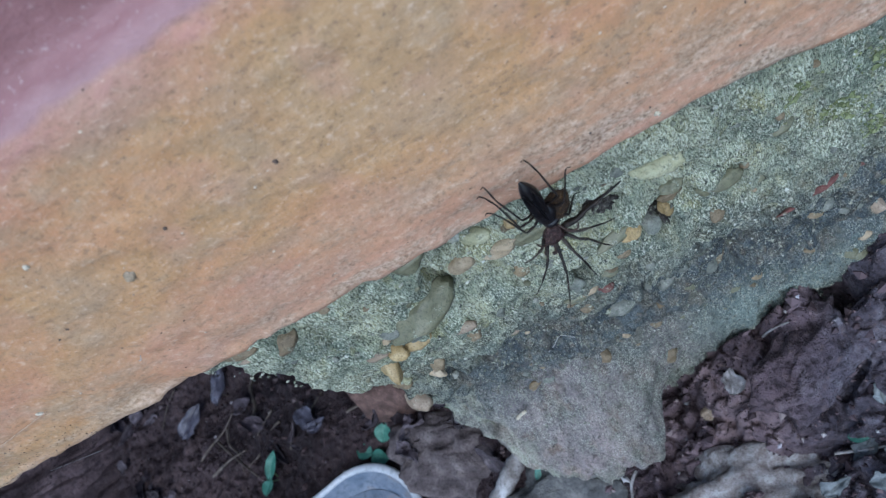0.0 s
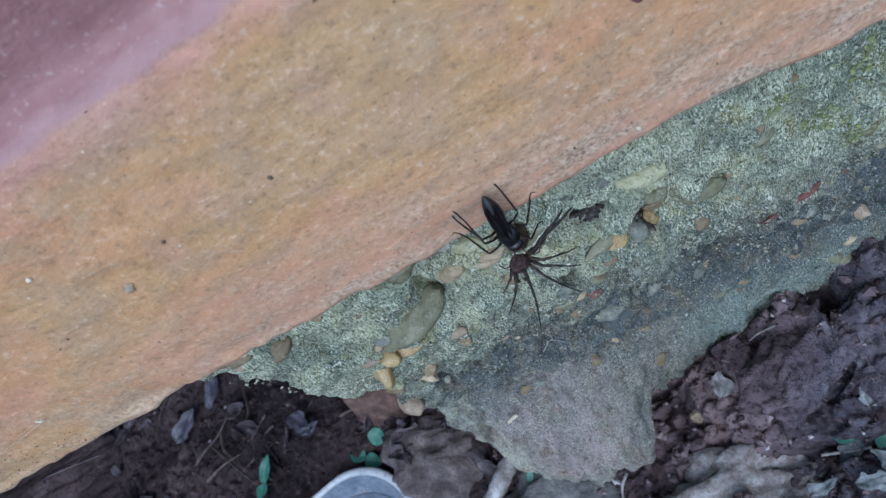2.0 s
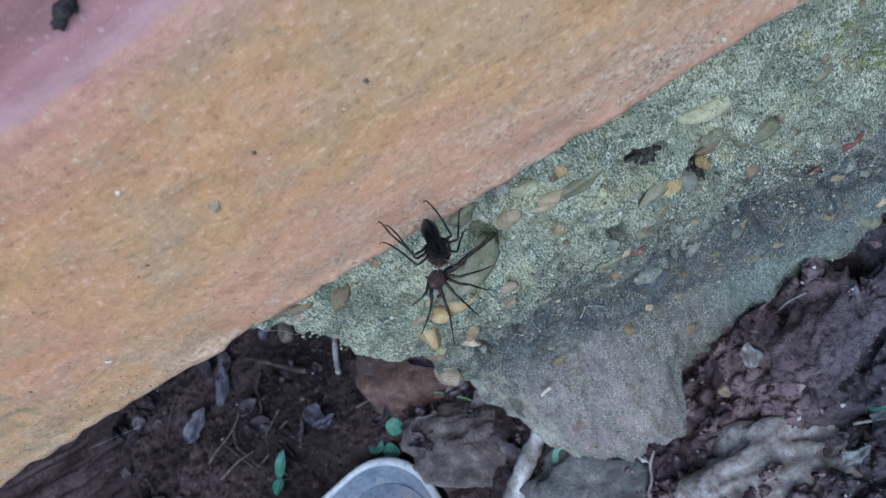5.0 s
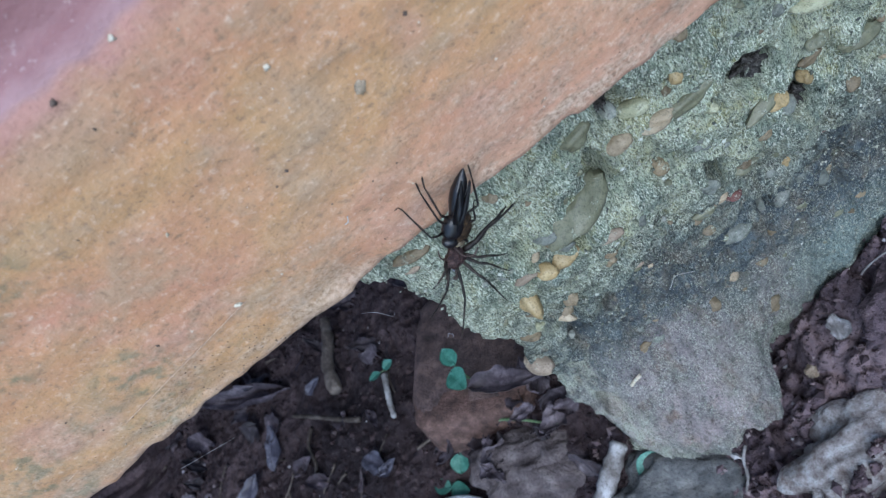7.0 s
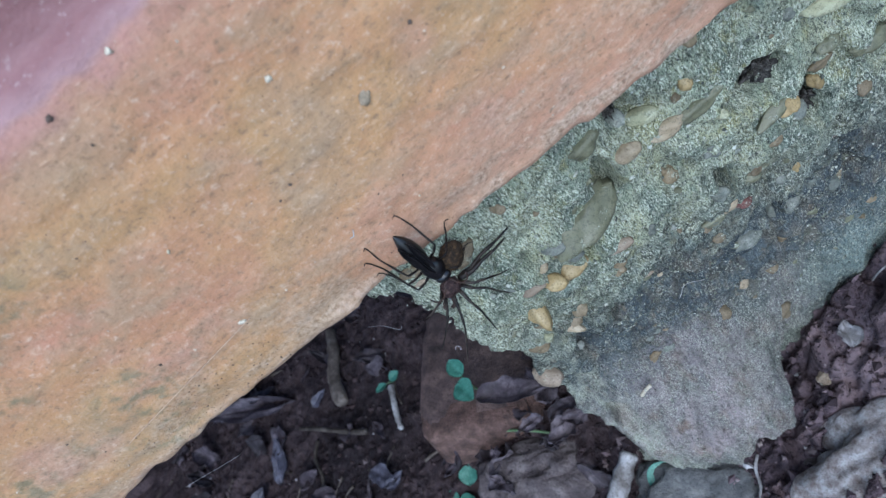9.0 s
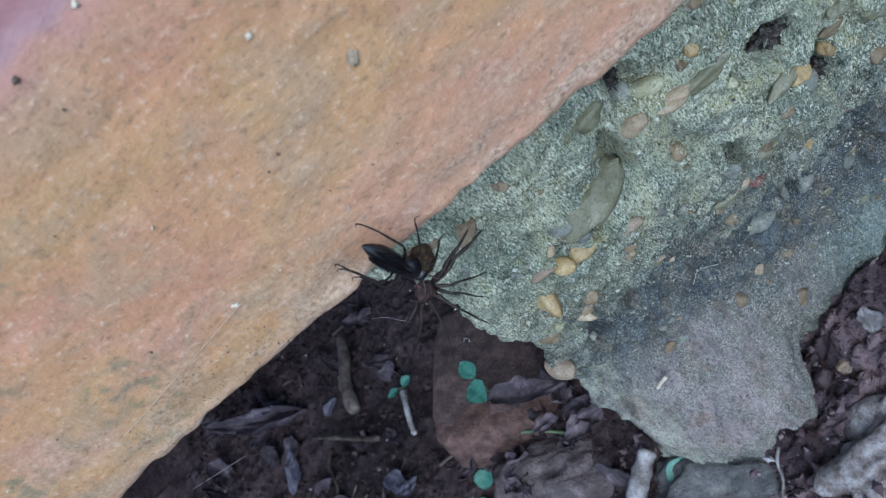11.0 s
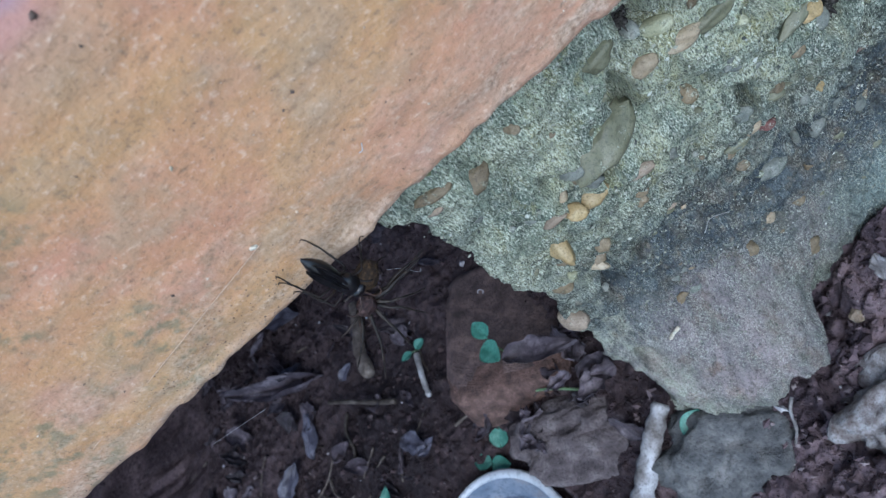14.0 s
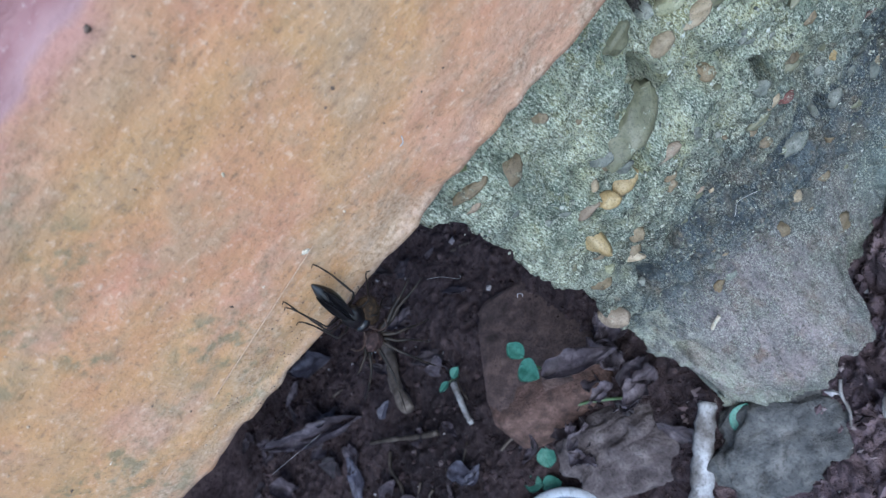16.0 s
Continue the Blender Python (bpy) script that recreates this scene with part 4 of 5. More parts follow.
def brick_piece():
    lx, ly, lz = 0.066, 0.088, 0.034
    v, f = ball((lx / 2, ly / 2, lz / 2), 0.0, 1.0, 1, 64, 28, 0.24)
    v = np.asarray(v)
    d = 0.0020 * fbm(v[:, 0] * 45, v[:, 1] * 45, v[:, 2] * 45, 3, 5) + 0.0010 * fbm(v[:, 0] * 220, v[:, 1] * 220, v[:, 2] * 220, 2, 6)
    n = v / np.linalg.norm(v, axis=1)[:, None]
    root = new("brick_fragment")
    v = v + n * d[:, None]
    # the front end takes a lighter clay that paints the light on it
    worn, lit_faces = [], []
    for q in f:
        c = v[q].mean(axis=0)
        (lit_faces if c[1] + 0.006 * math.sin(c[0] * 210) < -0.030 else worn).append(q)
    for name, faces, mat, label in (("body", worn, M["clay"], ""), ("broken_end", lit_faces, M["clay_lit"], "orange-brown broken end, painted lighter as its lit side")):
        used = sorted({i for q in faces for i in q})
        slot = {i: k for k, i in enumerate(used)}
        part(name, mesh_from(name, v[used], [[slot[i] for i in q] for q in faces], mat), root, label)
    root.matrix_basis = pose(-0.069, 0.131, -0.036, -20, 4, -20)
    tagged(root, "broken red-brown clay brick half sunk in the dark litter", "brick")



def stick(name, label, category, a, b, r0, r1, mat, lift=0.0, seed=1, wobble=0.08, group=""):
    """A bent, knobbly twig from a to b along the ground."""
    rnd = random.Random(seed)
    pa, pb = Vector((a[0], a[1], a[2] if len(a) > 2 else on_ground(*a[:2]) + r0 * 0.6 + lift)), Vector((b[0], b[1], b[2] if len(b) > 2 else on_ground(*b[:2]) + r1 * 0.6 + lift))
    length = (pb - pa).length
    mid = [pa.lerp(pb, s) + Vector((rnd.uniform(-1, 1), rnd.uniform(-1, 1), rnd.uniform(-0.2, 0.7))) * length * wobble for s in (0.33, 0.66)]
    line = bend([pa, *mid, pb], 7)
    c = (pa + pb) / 2
    radii = [(r0 + (r1 - r0) * i / (len(line) - 1)) * rnd.uniform(0.85, 1.15) for i in range(len(line))]
    v, f = tube([p - c for p in line], radii, 9)
    ob = part(name, mesh_from(name, v, f, mat), at=pose(*c))
    return tagged(ob, label, category, group)


def leaf_mesh(name, length, width, mat, seed, curl=0.25, notch=0.0, tip=1.0, ragged=0.35):
    """A thin leaf with a mid-rib fold, curled and wavy, given real thickness."""
    nu, nv = 17, 11
    u, w = np.linspace(0, 1, nu), np.linspace(-1, 1, nv)
    uu, ww = np.meshgrid(u, w, indexing="ij")
    prof = np.sin(np.pi * np.clip(uu, 0.0, 1) ** 0.8) ** 0.75 * (1 - 0.25 * uu * tip) + 0.03
    x = (uu - 0.5) * length - notch * length * np.abs(ww) ** 2 * np.exp(-uu * 6)
    y = ww * prof * width / 2 * (1 + ragged * fbm(uu * 5, ww * 3, seed, 2, seed))
    z = curl * length * ((uu - 0.5) ** 2) + 0.18 * width * np.abs(ww) * prof + (0.02 + 0.2 * ragged) * length * fbm(uu * 3 + seed, ww * 2, 0.0, 2, seed)
    top = np.stack([x, y, z], -1).reshape(-1, 3)
    th = 0.00025
    v = np.vstack([top, top - [0, 0, th]])
    f1 = grid_faces(nu, nv)
    k = nu * nv
    f = f1 + [[i + k for i in q[::-1]] for q in f1]
    rim = [i * nv for i in range(nu)] + [(nu - 1) * nv + j for j in range(1, nv)] + [i * nv + nv - 1 for i in range(nu - 2, -1, -1)] + [j for j in range(nv - 2, 0, -1)]
    f += [[rim[i], rim[(i + 1) % len(rim)], rim[(i + 1) % len(rim)] + k, rim[i] + k] for i in range(len(rim))]
    return mesh_from(name, v, f, mat)


def seedling(x, y, z, leaves, height=0.010):
    """A seedling: a thin stem and cotyledons, each (dx, dy, length, width, heading)."""
    root = new("seedling")
    root.matrix_basis = pose(x, y, z)
    for i, (dx, dy, length, width, heading) in enumerate(leaves):
        h = height * (1 - 0.12 * i)
        part("leaf", leaf_mesh("leaf", length, width, M["green"], 3 + i, 0.08, 0.10, 0.3, 0.05), root, at=pose(dx, dy, h + 0.001, 8, -8, heading))
        v, f = tube(bend([(0, 0, -0.006), (dx * 0.3, dy * 0.3, h * 0.6), (dx * 0.8, dy * 0.8, h)]), 0.0004, 6)
        part("stem", mesh_from("stem", v, f, M["stem"]), root, "pale green stem")
    return tagged(root, "young seedling with round blue-green leaves in dark litter", "seedling", "seedlings in the hollow")


def plastic_tub():
    """A shallow clear tub with rounded corners, its rim bright, dirt inside."""
    root = new("plastic_tub")
    a, b, r = 0.130, 0.100, 0.034
    line = []
    for cx, cy, start in ((a / 2 - r, b / 2 - r, 0), (-a / 2 + r, b / 2 - r, 90), (-a / 2 + r, -b / 2 + r, 180), (a / 2 - r, -b / 2 + r, 270)):
        for k in range(10):
            t = radians(start + 10 * k)
            line.append((cx + r * math.cos(t), cy + r * math.sin(t)))
    line = np.array(line)
    n = len(line)

    def ring(profile):
        out = []
        for inset, z in profile:
            s = 1 - inset / (b / 2)
            out.append(np.column_stack([line * s, np.full(n, z)]))
        v = np.stack(out, 1).reshape(-1, 3)
        return v, grid_faces(n, len(profile), True)

    v, f = ring([(0.0, 0.0115), (-0.0004, 0.0125), (0.0, 0.0134), (0.0010, 0.0138), (0.0020, 0.0136), (0.0028, 0.0128), (0.0029, 0.0115), (0.0022, 0.0108), (0.0010, 0.0108), (0.0, 0.0115)])
    part("rim", mesh_from("rim", v, f, M["plastic"]), root, "milky white rolled rim")
    v, f = ring([(0.0028, 0.0118), (0.0060, 0.006), (0.0085, 0.0010), (0.0092, 0.0006), (0.0080, 0.0004), (0.0052, 0.0062), (0.0022, 0.0118)])
    part("side", mesh_from("side", v, f, M["film"]), root, "cloudy bluish side")
    s = 1 - 0.0088 / (b / 2)
    v = np.vstack([np.column_stack([line * s, np.full(n, 0.0014)]), np.column_stack([line * s, np.full(n, 0.0002)])])
    f = [list(range(n)), list(range(n, 2 * n))[::-1]] + [[i, (i + 1) % n, (i + 1) % n + n, i + n][::-1] for i in range(n)]
    part("base", mesh_from("base", v, f, M["film"], False), root, "cloudy bluish base with dirt")
    ax = radians(14)
    corner = Vector((-0.1007, 0.0861, 0))
    c = corner - Vector((math.cos(ax), math.sin(ax), 0)) * a / 2 - Vector((-math.sin(ax), math.cos(ax), 0)) * b / 2
    root.matrix_basis = pose(c.x, c.y, -0.040, 0, 0, 14)
    tagged(root, "shallow milky plastic tub lying open on the soil", "plastic tub")


def litter():
    rnd = random.Random(21)
    leaves = [leaf_mesh("dry_leaf", rnd.uniform(0.014, 0.042), rnd.uniform(0.009, 0.026), M["dryleaf"], 5 + i, rnd.uniform(0.1, 0.6)) for i in range(9)]
    pale = [leaf_mesh("dry_leaf", rnd.uniform(0.012, 0.030), rnd.uniform(0.006, 0.016), M["greyleaf"], 25 + i, rnd.uniform(0.1, 0.6)) for i in range(5)]
    k = 0
    while k < 76:
        x, y = rnd.uniform(-0.36, -0.03), rnd.uniform(0.03, 0.33)
        if -0.118 < x < -0.04 and 0.10 < y < 0.20 or (x < -0.085 and y < 0.095 and x > -0.25) or x > -0.02 - 0.2 * y:
            continue
        me = rnd.choice(pale) if k % 5 == 0 else rnd.choice(leaves)
        s = rnd.uniform(0.5, 1.1)
        ob = part("dry_leaf", me, at=pose(x, y, on_ground(x, y) + 0.0012 + 0.002 * rnd.random(), rnd.uniform(-40, 40), rnd.uniform(-40, 40), rnd.uniform(0, 360)) @ Matrix.Scale(s, 4))
        tagged(ob, "weathered grey-violet dead leaf on dark soil" if k % 5 == 0 else "curled dark brown dead leaf on dark soil", "dead leaf", "leaf litter in the hollow")
        k += 1
    for k in range(26):
        x, y = rnd.uniform(-0.36, -0.05), rnd.uniform(0.06, 0.33)
        if -0.12 < x < -0.04 and 0.10 < y < 0.20 or (x < -0.085 and y < 0.10 and x > -0.25):
            continue
        a, n = rnd.uniform(0, 6.28), rnd.uniform(0.008, 0.030)
        stick("twig", "thin dead twig in dark leaf litter", "twig", (x, y), (x + n * math.cos(a), y + n * math.sin(a)), rnd.uniform(0.0004, 0.0011), 0.0003, M["twig"], 0.001, 100 + k, 0.1, "twigs in the hollow")


def crumbs():
    rng = np.random.default_rng(5)
    n = 14000
    x, y = rng.uniform(-0.34, 0.17, n), rng.uniform(-0.06, 0.33, n)
    r = 0.0003 + 0.0016 * rng.random(n) ** 5
    r = np.where(x - 0.4 * y < -0.03, r * 1.3, r * 1.15)
    v, f = scatter(np.stack([x, y, ground_height(x, y) + r * 0.3], -1), r, rng)
    m, t, b = material("soil_crumb", 0.9, 0.2)
    isl = node(t, "ShaderNodeNewGeometry").outputs["Random Per Island"]
    t.links.new(ramp(t, isl, [(0.0, (0.018, 0.013, 0.015)), (0.6, (0.040, 0.028, 0.031)), (0.94, (0.080, 0.056, 0.060)), (0.985, (0.17, 0.14, 0.145)), (1.0, (0.50, 0.49, 0.53))]), b.inputs["Base Color"])
    n = 3600
    x, y = rng.uniform(-0.04, 0.17, n), rng.uniform(-0.06, 0.05, n)
    r = 0.0005 + 0.0019 * rng.random(n) ** 6
    v2, f2 = scatter(np.stack([x, y, ground_height(x, y) + r * 0.15], -1), r, rng, (0.5, 1.1))
    m2, t2, b2 = material("soil_clod", 0.9, 0.2)
    isl = node(t2, "ShaderNodeNewGeometry").outputs["Random Per Island"]
    t2.links.new(ramp(t2, isl, [(0.0, (0.058, 0.043, 0.049)), (0.45, (0.108, 0.079, 0.088)), (0.85, (0.185, 0.138, 0.146)), (0.97, (0.28, 0.235, 0.23)), (1.0, (0.45, 0.44, 0.44))]), b2.inputs["Base Color"])
    tagged(part("soil_clods", mesh_from("soil_clods", v2, f2, m2, False)), "broken red-brown soil clods beside the foundation", "soil clods", kind="stuff")
    tagged(part("soil_crumbs", mesh_from("soil_crumbs", v, f, m, False)), "loose red-brown and dark soil crumbs with pale grit", "soil crumbs", kind="stuff")


def furnish_ground():
    brick_piece()
    stone("flat brown field stone among the leaf litter", -0.054, 0.054, (0.043, 0.020, 0.010), M["brownstone"], 4, -25, 0.74, 0.24)
    stone("grey-green stone slab under the mortar foot", -0.012, 0.012, (0.029, 0.019, 0.010), M["greystone"], 9, -20, 0.68, 0.30)
    stone("rough pale limestone lump on red soil", 0.0575, -0.0125, (0.031, 0.0165, 0.012), M["palestone"], 6, -6, 0.52, 0.42)
    stone("pale bluish stone at the edge of the soil", 0.1320, 0.0150, (0.0065, 0.0110, 0.0060), M["palestone"], 23, 20, 0.45, 0.35)
    stone("small pale stone chip on red soil", 0.0539, 0.0185, (0.0036, 0.0026, 0.0022), M["rosy"], 12, 30, 0.3)
    stone("reddish clod beside the foundation", 0.092, 0.012, (0.020, 0.012, 0.010), M["earth"], 15, 35, 0.5, 0.35)
    stone("reddish clod beside the foundation", 0.122, 0.000, (0.016, 0.014, 0.009), M["earth"], 18, 10, 0.5, 0.35)
    plastic_tub()
    stick("bleached_stick", "bleached whitish stick leaning on the dark stone", "stick", (-0.0225, 0.0405), (-0.060, 0.010), 0.0036, 0.0050, M["palewood"], 0.004, 3, 0.03)
    stick("root", "pale curved root on red soil", "root", (0.0176, 0.0119), (0.0080, -0.002), 0.0007, 0.0005, M["palewood"], 0.0010, 8, 0.05)
    stick("root", "thin pale root lying on red soil", "root", (0.0820, 0.0270), (0.0915, 0.0235), 0.0004, 0.0003, M["palewood"], 0.002, 17, 0.05)
    stick("twig", "straight white twig on dark soil", "twig", (0.0850, -0.0128), (0.1005, -0.0168), 0.0006, 0.0005, M["palewood"], 0.003, 9, 0.02)
    stick("twig", "thick grey dead twig in the hollow", "twig", (-0.1524, 0.2335), (-0.1609, 0.1808), 0.0034, 0.0042, M["twig"], 0.006, 10, 0.05)
    stick("twig", "short pale twig in the hollow", "twig", (-0.1235, 0.1633), (-0.1267, 0.1351), 0.0018, 0.0016, M["palewood"], 0.004, 12, 0.04)
    stick("twig", "pale horizontal twig in the hollow", "twig", (-0.2035, 0.1965), (-0.1501, 0.1510), 0.0014, 0.0017, M["twig"], 0.004, 13, 0.05)
    stick("twig", "dark thin twig in the hollow", "twig", (-0.1943, 0.1804), (-0.2032, 0.1450), 0.0012, 0.0010, M["twig"], 0.004, 14, 0.06)
    for i, (a, b) in enumerate((((-0.235, 0.150), (-0.195, 0.105)), ((-0.245, 0.140), (-0.215, 0.160)), ((-0.225, 0.155), (-0.215, 0.120)), ((-0.240, 0.128), (-0.210, 0.132)))):
        stick("twig", "fine pale forked twig in the hollow", "twig", a, b, 0.0009, 0.0004, M["twig"], 0.006, 30 + i, 0.07, "twigs in the hollow")
    big = leaf_mesh("dry_leaf", 0.090, 0.015, M["greyleaf"], 40, 0.10)
    tagged(part("dry_leaf", big, at=pose(-0.240, 0.240, on_ground(-0.24, 0.24) + 0.008, 10, 0, -28)), "long dull violet dead leaf in the hollow", "dead leaf", "leaf litter in the hollow")
    flakes = ((-0.2236, 0.2937, 0.042, 0.017, -31, "wet bluish-grey dead leaf in the hollow"), (-0.1787, 0.1998, 0.013, 0.007, 20, "small pale leaf flake in the hollow"), (-0.2293, 0.1903, 0.030, 0.011, 70, "pale shrivelled leaf in the hollow"),
              (-0.1475, 0.1189, 0.020, 0.011, -50, "pale torn leaf flake in the hollow"), (-0.1420, 0.1130, 0.014, 0.006, 10, "pale torn leaf flake in the hollow"), (-0.2257, 0.2417, 0.024, 0.007, -10, "violet leaf strip in the hollow"), (-0.2603, 0.1774, 0.026, 0.014, 40, "pale grey leaf scrap in the hollow"))
    for k, (x, y, length, width, heading, label) in enumerate(flakes):
        me = leaf_mesh("dry_leaf", length, width, M["paleleaf"], 140 + k, 0.2, 0.0, 0.6, 0.3)
        tagged(part("dry_leaf", me, at=pose(x, y, on_ground(x, y) + 0.006, 6, -8, heading)), label, "dead leaf", "leaf litter in the hollow")
    leaf2 = leaf_mesh("dry_leaf", 0.036, 0.014, M["greyleaf"], 42, 0.05, 0.0, 0.6, 0.25)
    tagged(part("dry_leaf", leaf2, at=pose(-0.052, 0.093, on_ground(-0.048, 0.089) + 0.023, -8, 5, -24)), "grey-violet dead leaf lying against the brick", "dead leaf", "leaf litter in the hollow")
    leaf3 = leaf_mesh("dry_leaf", 0.018, 0.014, M["greyleaf"], 44, 0.3)
    tagged(part("dry_leaf", leaf3, at=pose(-0.085, 0.092, on_ground(-0.085, 0.092) + 0.004, 10, 15, 60)), "grey-violet dead leaf lying against the brick", "dead leaf", "leaf litter in the hollow")
    scraps = ((0.0945, -0.0155, 0.013, 0.007, 35, "pale bluish leaf scrap on dark soil"), (0.0958, -0.0285, 0.014, 0.006, -20, "grey-white leaf scrap on dark soil"), (0.1065, -0.0035, 0.009, 0.006, 70, "pale bluish leaf scrap on dark soil"),
              (0.0802, -0.0230, 0.011, 0.006, 10, "pale torn leaf scrap on dark soil"), (0.1010, -0.0230, 0.010, 0.005, 120, "grey-white leaf scrap on dark soil"))
    for k, (x, y, length, width, heading, label) in enumerate(scraps):
        me = leaf_mesh("dry_leaf", length, width, M["bleached"], 170 + k, 0.25, 0.0, 0.6, 0.45)
        tagged(part("dry_leaf", me, at=pose(x, y, on_ground(x, y) + 0.003, 8, -10, heading)), label, "dead leaf", "leaf scraps on the soil")
    rnd = random.Random(77)
    bits = [leaf_mesh("dry_leaf", rnd.uniform(0.012, 0.022), rnd.uniform(0.008, 0.014), M["greyleaf" if i % 2 else "dryleaf"], 90 + i, rnd.uniform(0.1, 0.5), 0.0, 0.8, 0.6) for i in range(6)]
    for i in range(26):
        x, y = -0.052 + rnd.uniform(-0.034, 0.026), 0.088 + rnd.uniform(-0.022, 0.016)
        if x > -0.018 - 0.15 * y:
            continue
        ob = part("dry_leaf", bits[i % 6], at=pose(x, y, on_ground(x, y) + 0.004 + 0.006 * rnd.random(), rnd.uniform(-45, 25), rnd.uniform(-35, 35), rnd.uniform(0, 360)) @ Matrix.Scale(rnd.uniform(0.6, 1.1), 4))
        tagged(ob, "torn violet-brown leaf scrap beside the foundation", "dead leaf", "leaf litter in the hollow")
    seedling(-0.0720, 0.1155, -0.007, [(0.000, 0.0082, 0.010, 0.0085, 100), (-0.0010, -0.0053, 0.0130, 0.0115, -75)], 0.010)
    seedling(-0.1036, 0.0916, -0.0405, [(0.0, 0.0, 0.010, 0.010, 60)], 0.006)
    seedling(-0.1150, 0.0835, -0.046, [(-0.004, 0.0035, 0.009, 0.0085, 140), (0.004, -0.0035, 0.011, 0.0095, -30)], 0.010)
    seedling(-0.121, 0.167, on_ground(-0.121, 0.167), [(0.003, -0.001, 0.007, 0.006, 10), (-0.008, -0.002, 0.007, 0.005, 190)], 0.006)
    seedling(-0.188, 0.104, on_ground(-0.188, 0.104), [(0.003, 0.006, 0.016, 0.007, 60), (-0.003, -0.006, 0.009, 0.008, 240)], 0.008)
    seedling(-0.0169, 0.0274, on_ground(-0.0169, 0.0274), [(0.0, 0.0, 0.011, 0.008, 20)], 0.006)
    seedling(0.0945, -0.0125, on_ground(0.0945, -0.0125), [(0.0, 0.001, 0.006, 0.0035, -30), (0.0115, -0.0035, 0.010, 0.007, 60)], 0.004)
    v, f = tube(bend([(-0.0803, 0.0976, -0.020), (-0.060, 0.082, -0.010), (-0.0441, 0.0667, -0.004)]), 0.0007, 7)
    tagged(part("green_stalk", mesh_from("green_stalk", v, f, M["stem"])), "thin pale green stalk lying on the litter", "stalk")
    shard = leaf_mesh("plastic_shard", 0.0095, 0.0070, M["shell"], 71, 0.25, 0.0, 0.5, 0.5)
    tagged(part("plastic_shard", shard, at=pose(0.0668, 0.0193, on_ground(0.0668, 0.0193) + 0.0025, 15, -10, 70)), "crumpled translucent plastic shard on red soil", "plastic shard")
    v, f = tube(bend([(0.0025, 0.0, 0.0005), (0.0, 0.0, 0.0), (-0.0022, 0.0, -0.0012)]), 0.0006, 8)
    tagged(part("straw_bit", mesh_from("straw_bit", v, f, M["chalk"]), at=pose(0.0063, float(face_depth(0.0063, 0.1013)) - 0.001, 0.1013, 0, -15, 0)), "short white straw bit stuck to the concrete", "straw")
    hair = [(0.0289, 0.1329), (0.0312, 0.1345), (0.0340, 0.1350), (0.0382, 0.1396)]
    v, f = tube(bend([(x, float(face_depth(x, z)) - 0.0006, z) for x, z in hair], 8), 0.00010, 6)
    tagged(part("hair", mesh_from("hair", v, f, M["thread"])), "single pale hair stuck to the concrete", "hair")
    for thick, line in zip((0.000035, 0.00007, 0.00003), ([(-0.0195, 0.025, 0.2109), (-0.0180, 0.0255, 0.2075), (-0.0166, 0.025, 0.2036), (-0.0159, 0.0255, 0.2034)],
                 [(-0.0152, 0.0271, 0.1803), (-0.0145, 0.0274, 0.1808), (-0.0140, 0.0271, 0.1798), (-0.0145, 0.0269, 0.1793)],
                 [(-0.0737, 0.025, 0.2067), (-0.0608, 0.025, 0.2036)])):
        v, f = tube(bend(line, 8), thick, 5)
        tagged(part("silk_thread", mesh_from("silk_thread", v, f, M["silk"])), "loose white spider silk hanging under the wall", "silk thread", "silk under the wall")


stud_foundation()
fill_pits()
sand_the_face()
moss_cushions()
flecks_on_wall()
furnish_ground()
litter()
crumbs()


# ---- the wasp and the spider that it drags ----
def leg_mesh(name, pts, r0, mat):
    """A jointed leg: straight segments, thin at the joints, tapering to the foot."""
    pts = [Vector(p) for p in pts]
    line, radii, m = [], [], len(pts) - 1
    for i in range(m):
        for k in (0.06, 0.35, 0.65, 0.94):
            line.append(pts[i].lerp(pts[i + 1], k))
            radii.append(r0 * (1.25 - 0.95 * (i + k) / m) * (1.0 if 0.2 < k < 0.8 else 0.78))
    line.append(pts[-1])
    radii.append(r0 * 0.22)
    v, f = tube(line, radii, 8)
    return mesh_from(name, v, f, mat)


def segmented(radii, rings, seed, rough=0.05):
    """An abdomen: pointed, with shallow rings."""
    v, f = ball(radii, rough, 2.0, seed, 22, 26)
    v = np.asarray(v)
    t = v[:, 2] / radii[2]
    k = (1 - 0.50 * np.clip(t, 0, 1) ** 2) * (1 - 0.04 * (np.cos(t * rings * 3.14) > 0.8))
    v[:, 0] *= k
    v[:, 1] *= k
    return v, f


# root, knee, ankle, foot, in the wasp's own space: z runs from its neck to its tail, y towards the wall
WASP_LEGS = [((-0.0009, 0.0004, 0.0034), (-0.0034, -0.0016, 0.0050), (-0.0054, 0.0018, 0.0080), (-0.0060, 0.0034, 0.0104)),
             ((-0.0011, 0.0004, 0.0022), (-0.0040, -0.0016, 0.0038), (-0.0056, 0.0022, 0.0066), (-0.0070, 0.0034, 0.0090)),
             ((-0.0010, 0.0004, 0.0008), (-0.0040, -0.0014, 0.0012), (-0.0060, 0.0020, 0.0034), (-0.0076, 0.0032, 0.0050)),
             ((0.0009, 0.0004, 0.0034), (0.0028, -0.0012, 0.0064), (0.0018, 0.0016, 0.0098), (0.0006, 0.0032, 0.0122)),
             ((0.0011, 0.0004, 0.0022), (0.0036, -0.0010, 0.0028), (0.0050, 0.0018, 0.0032), (0.0062, 0.0034, 0.0040)),
             ((0.0010, 0.0004, 0.0008), (0.0028, -0.0010, -0.0008), (0.0040, 0.0014, -0.0018), (0.0054, 0.0030, -0.0024))]


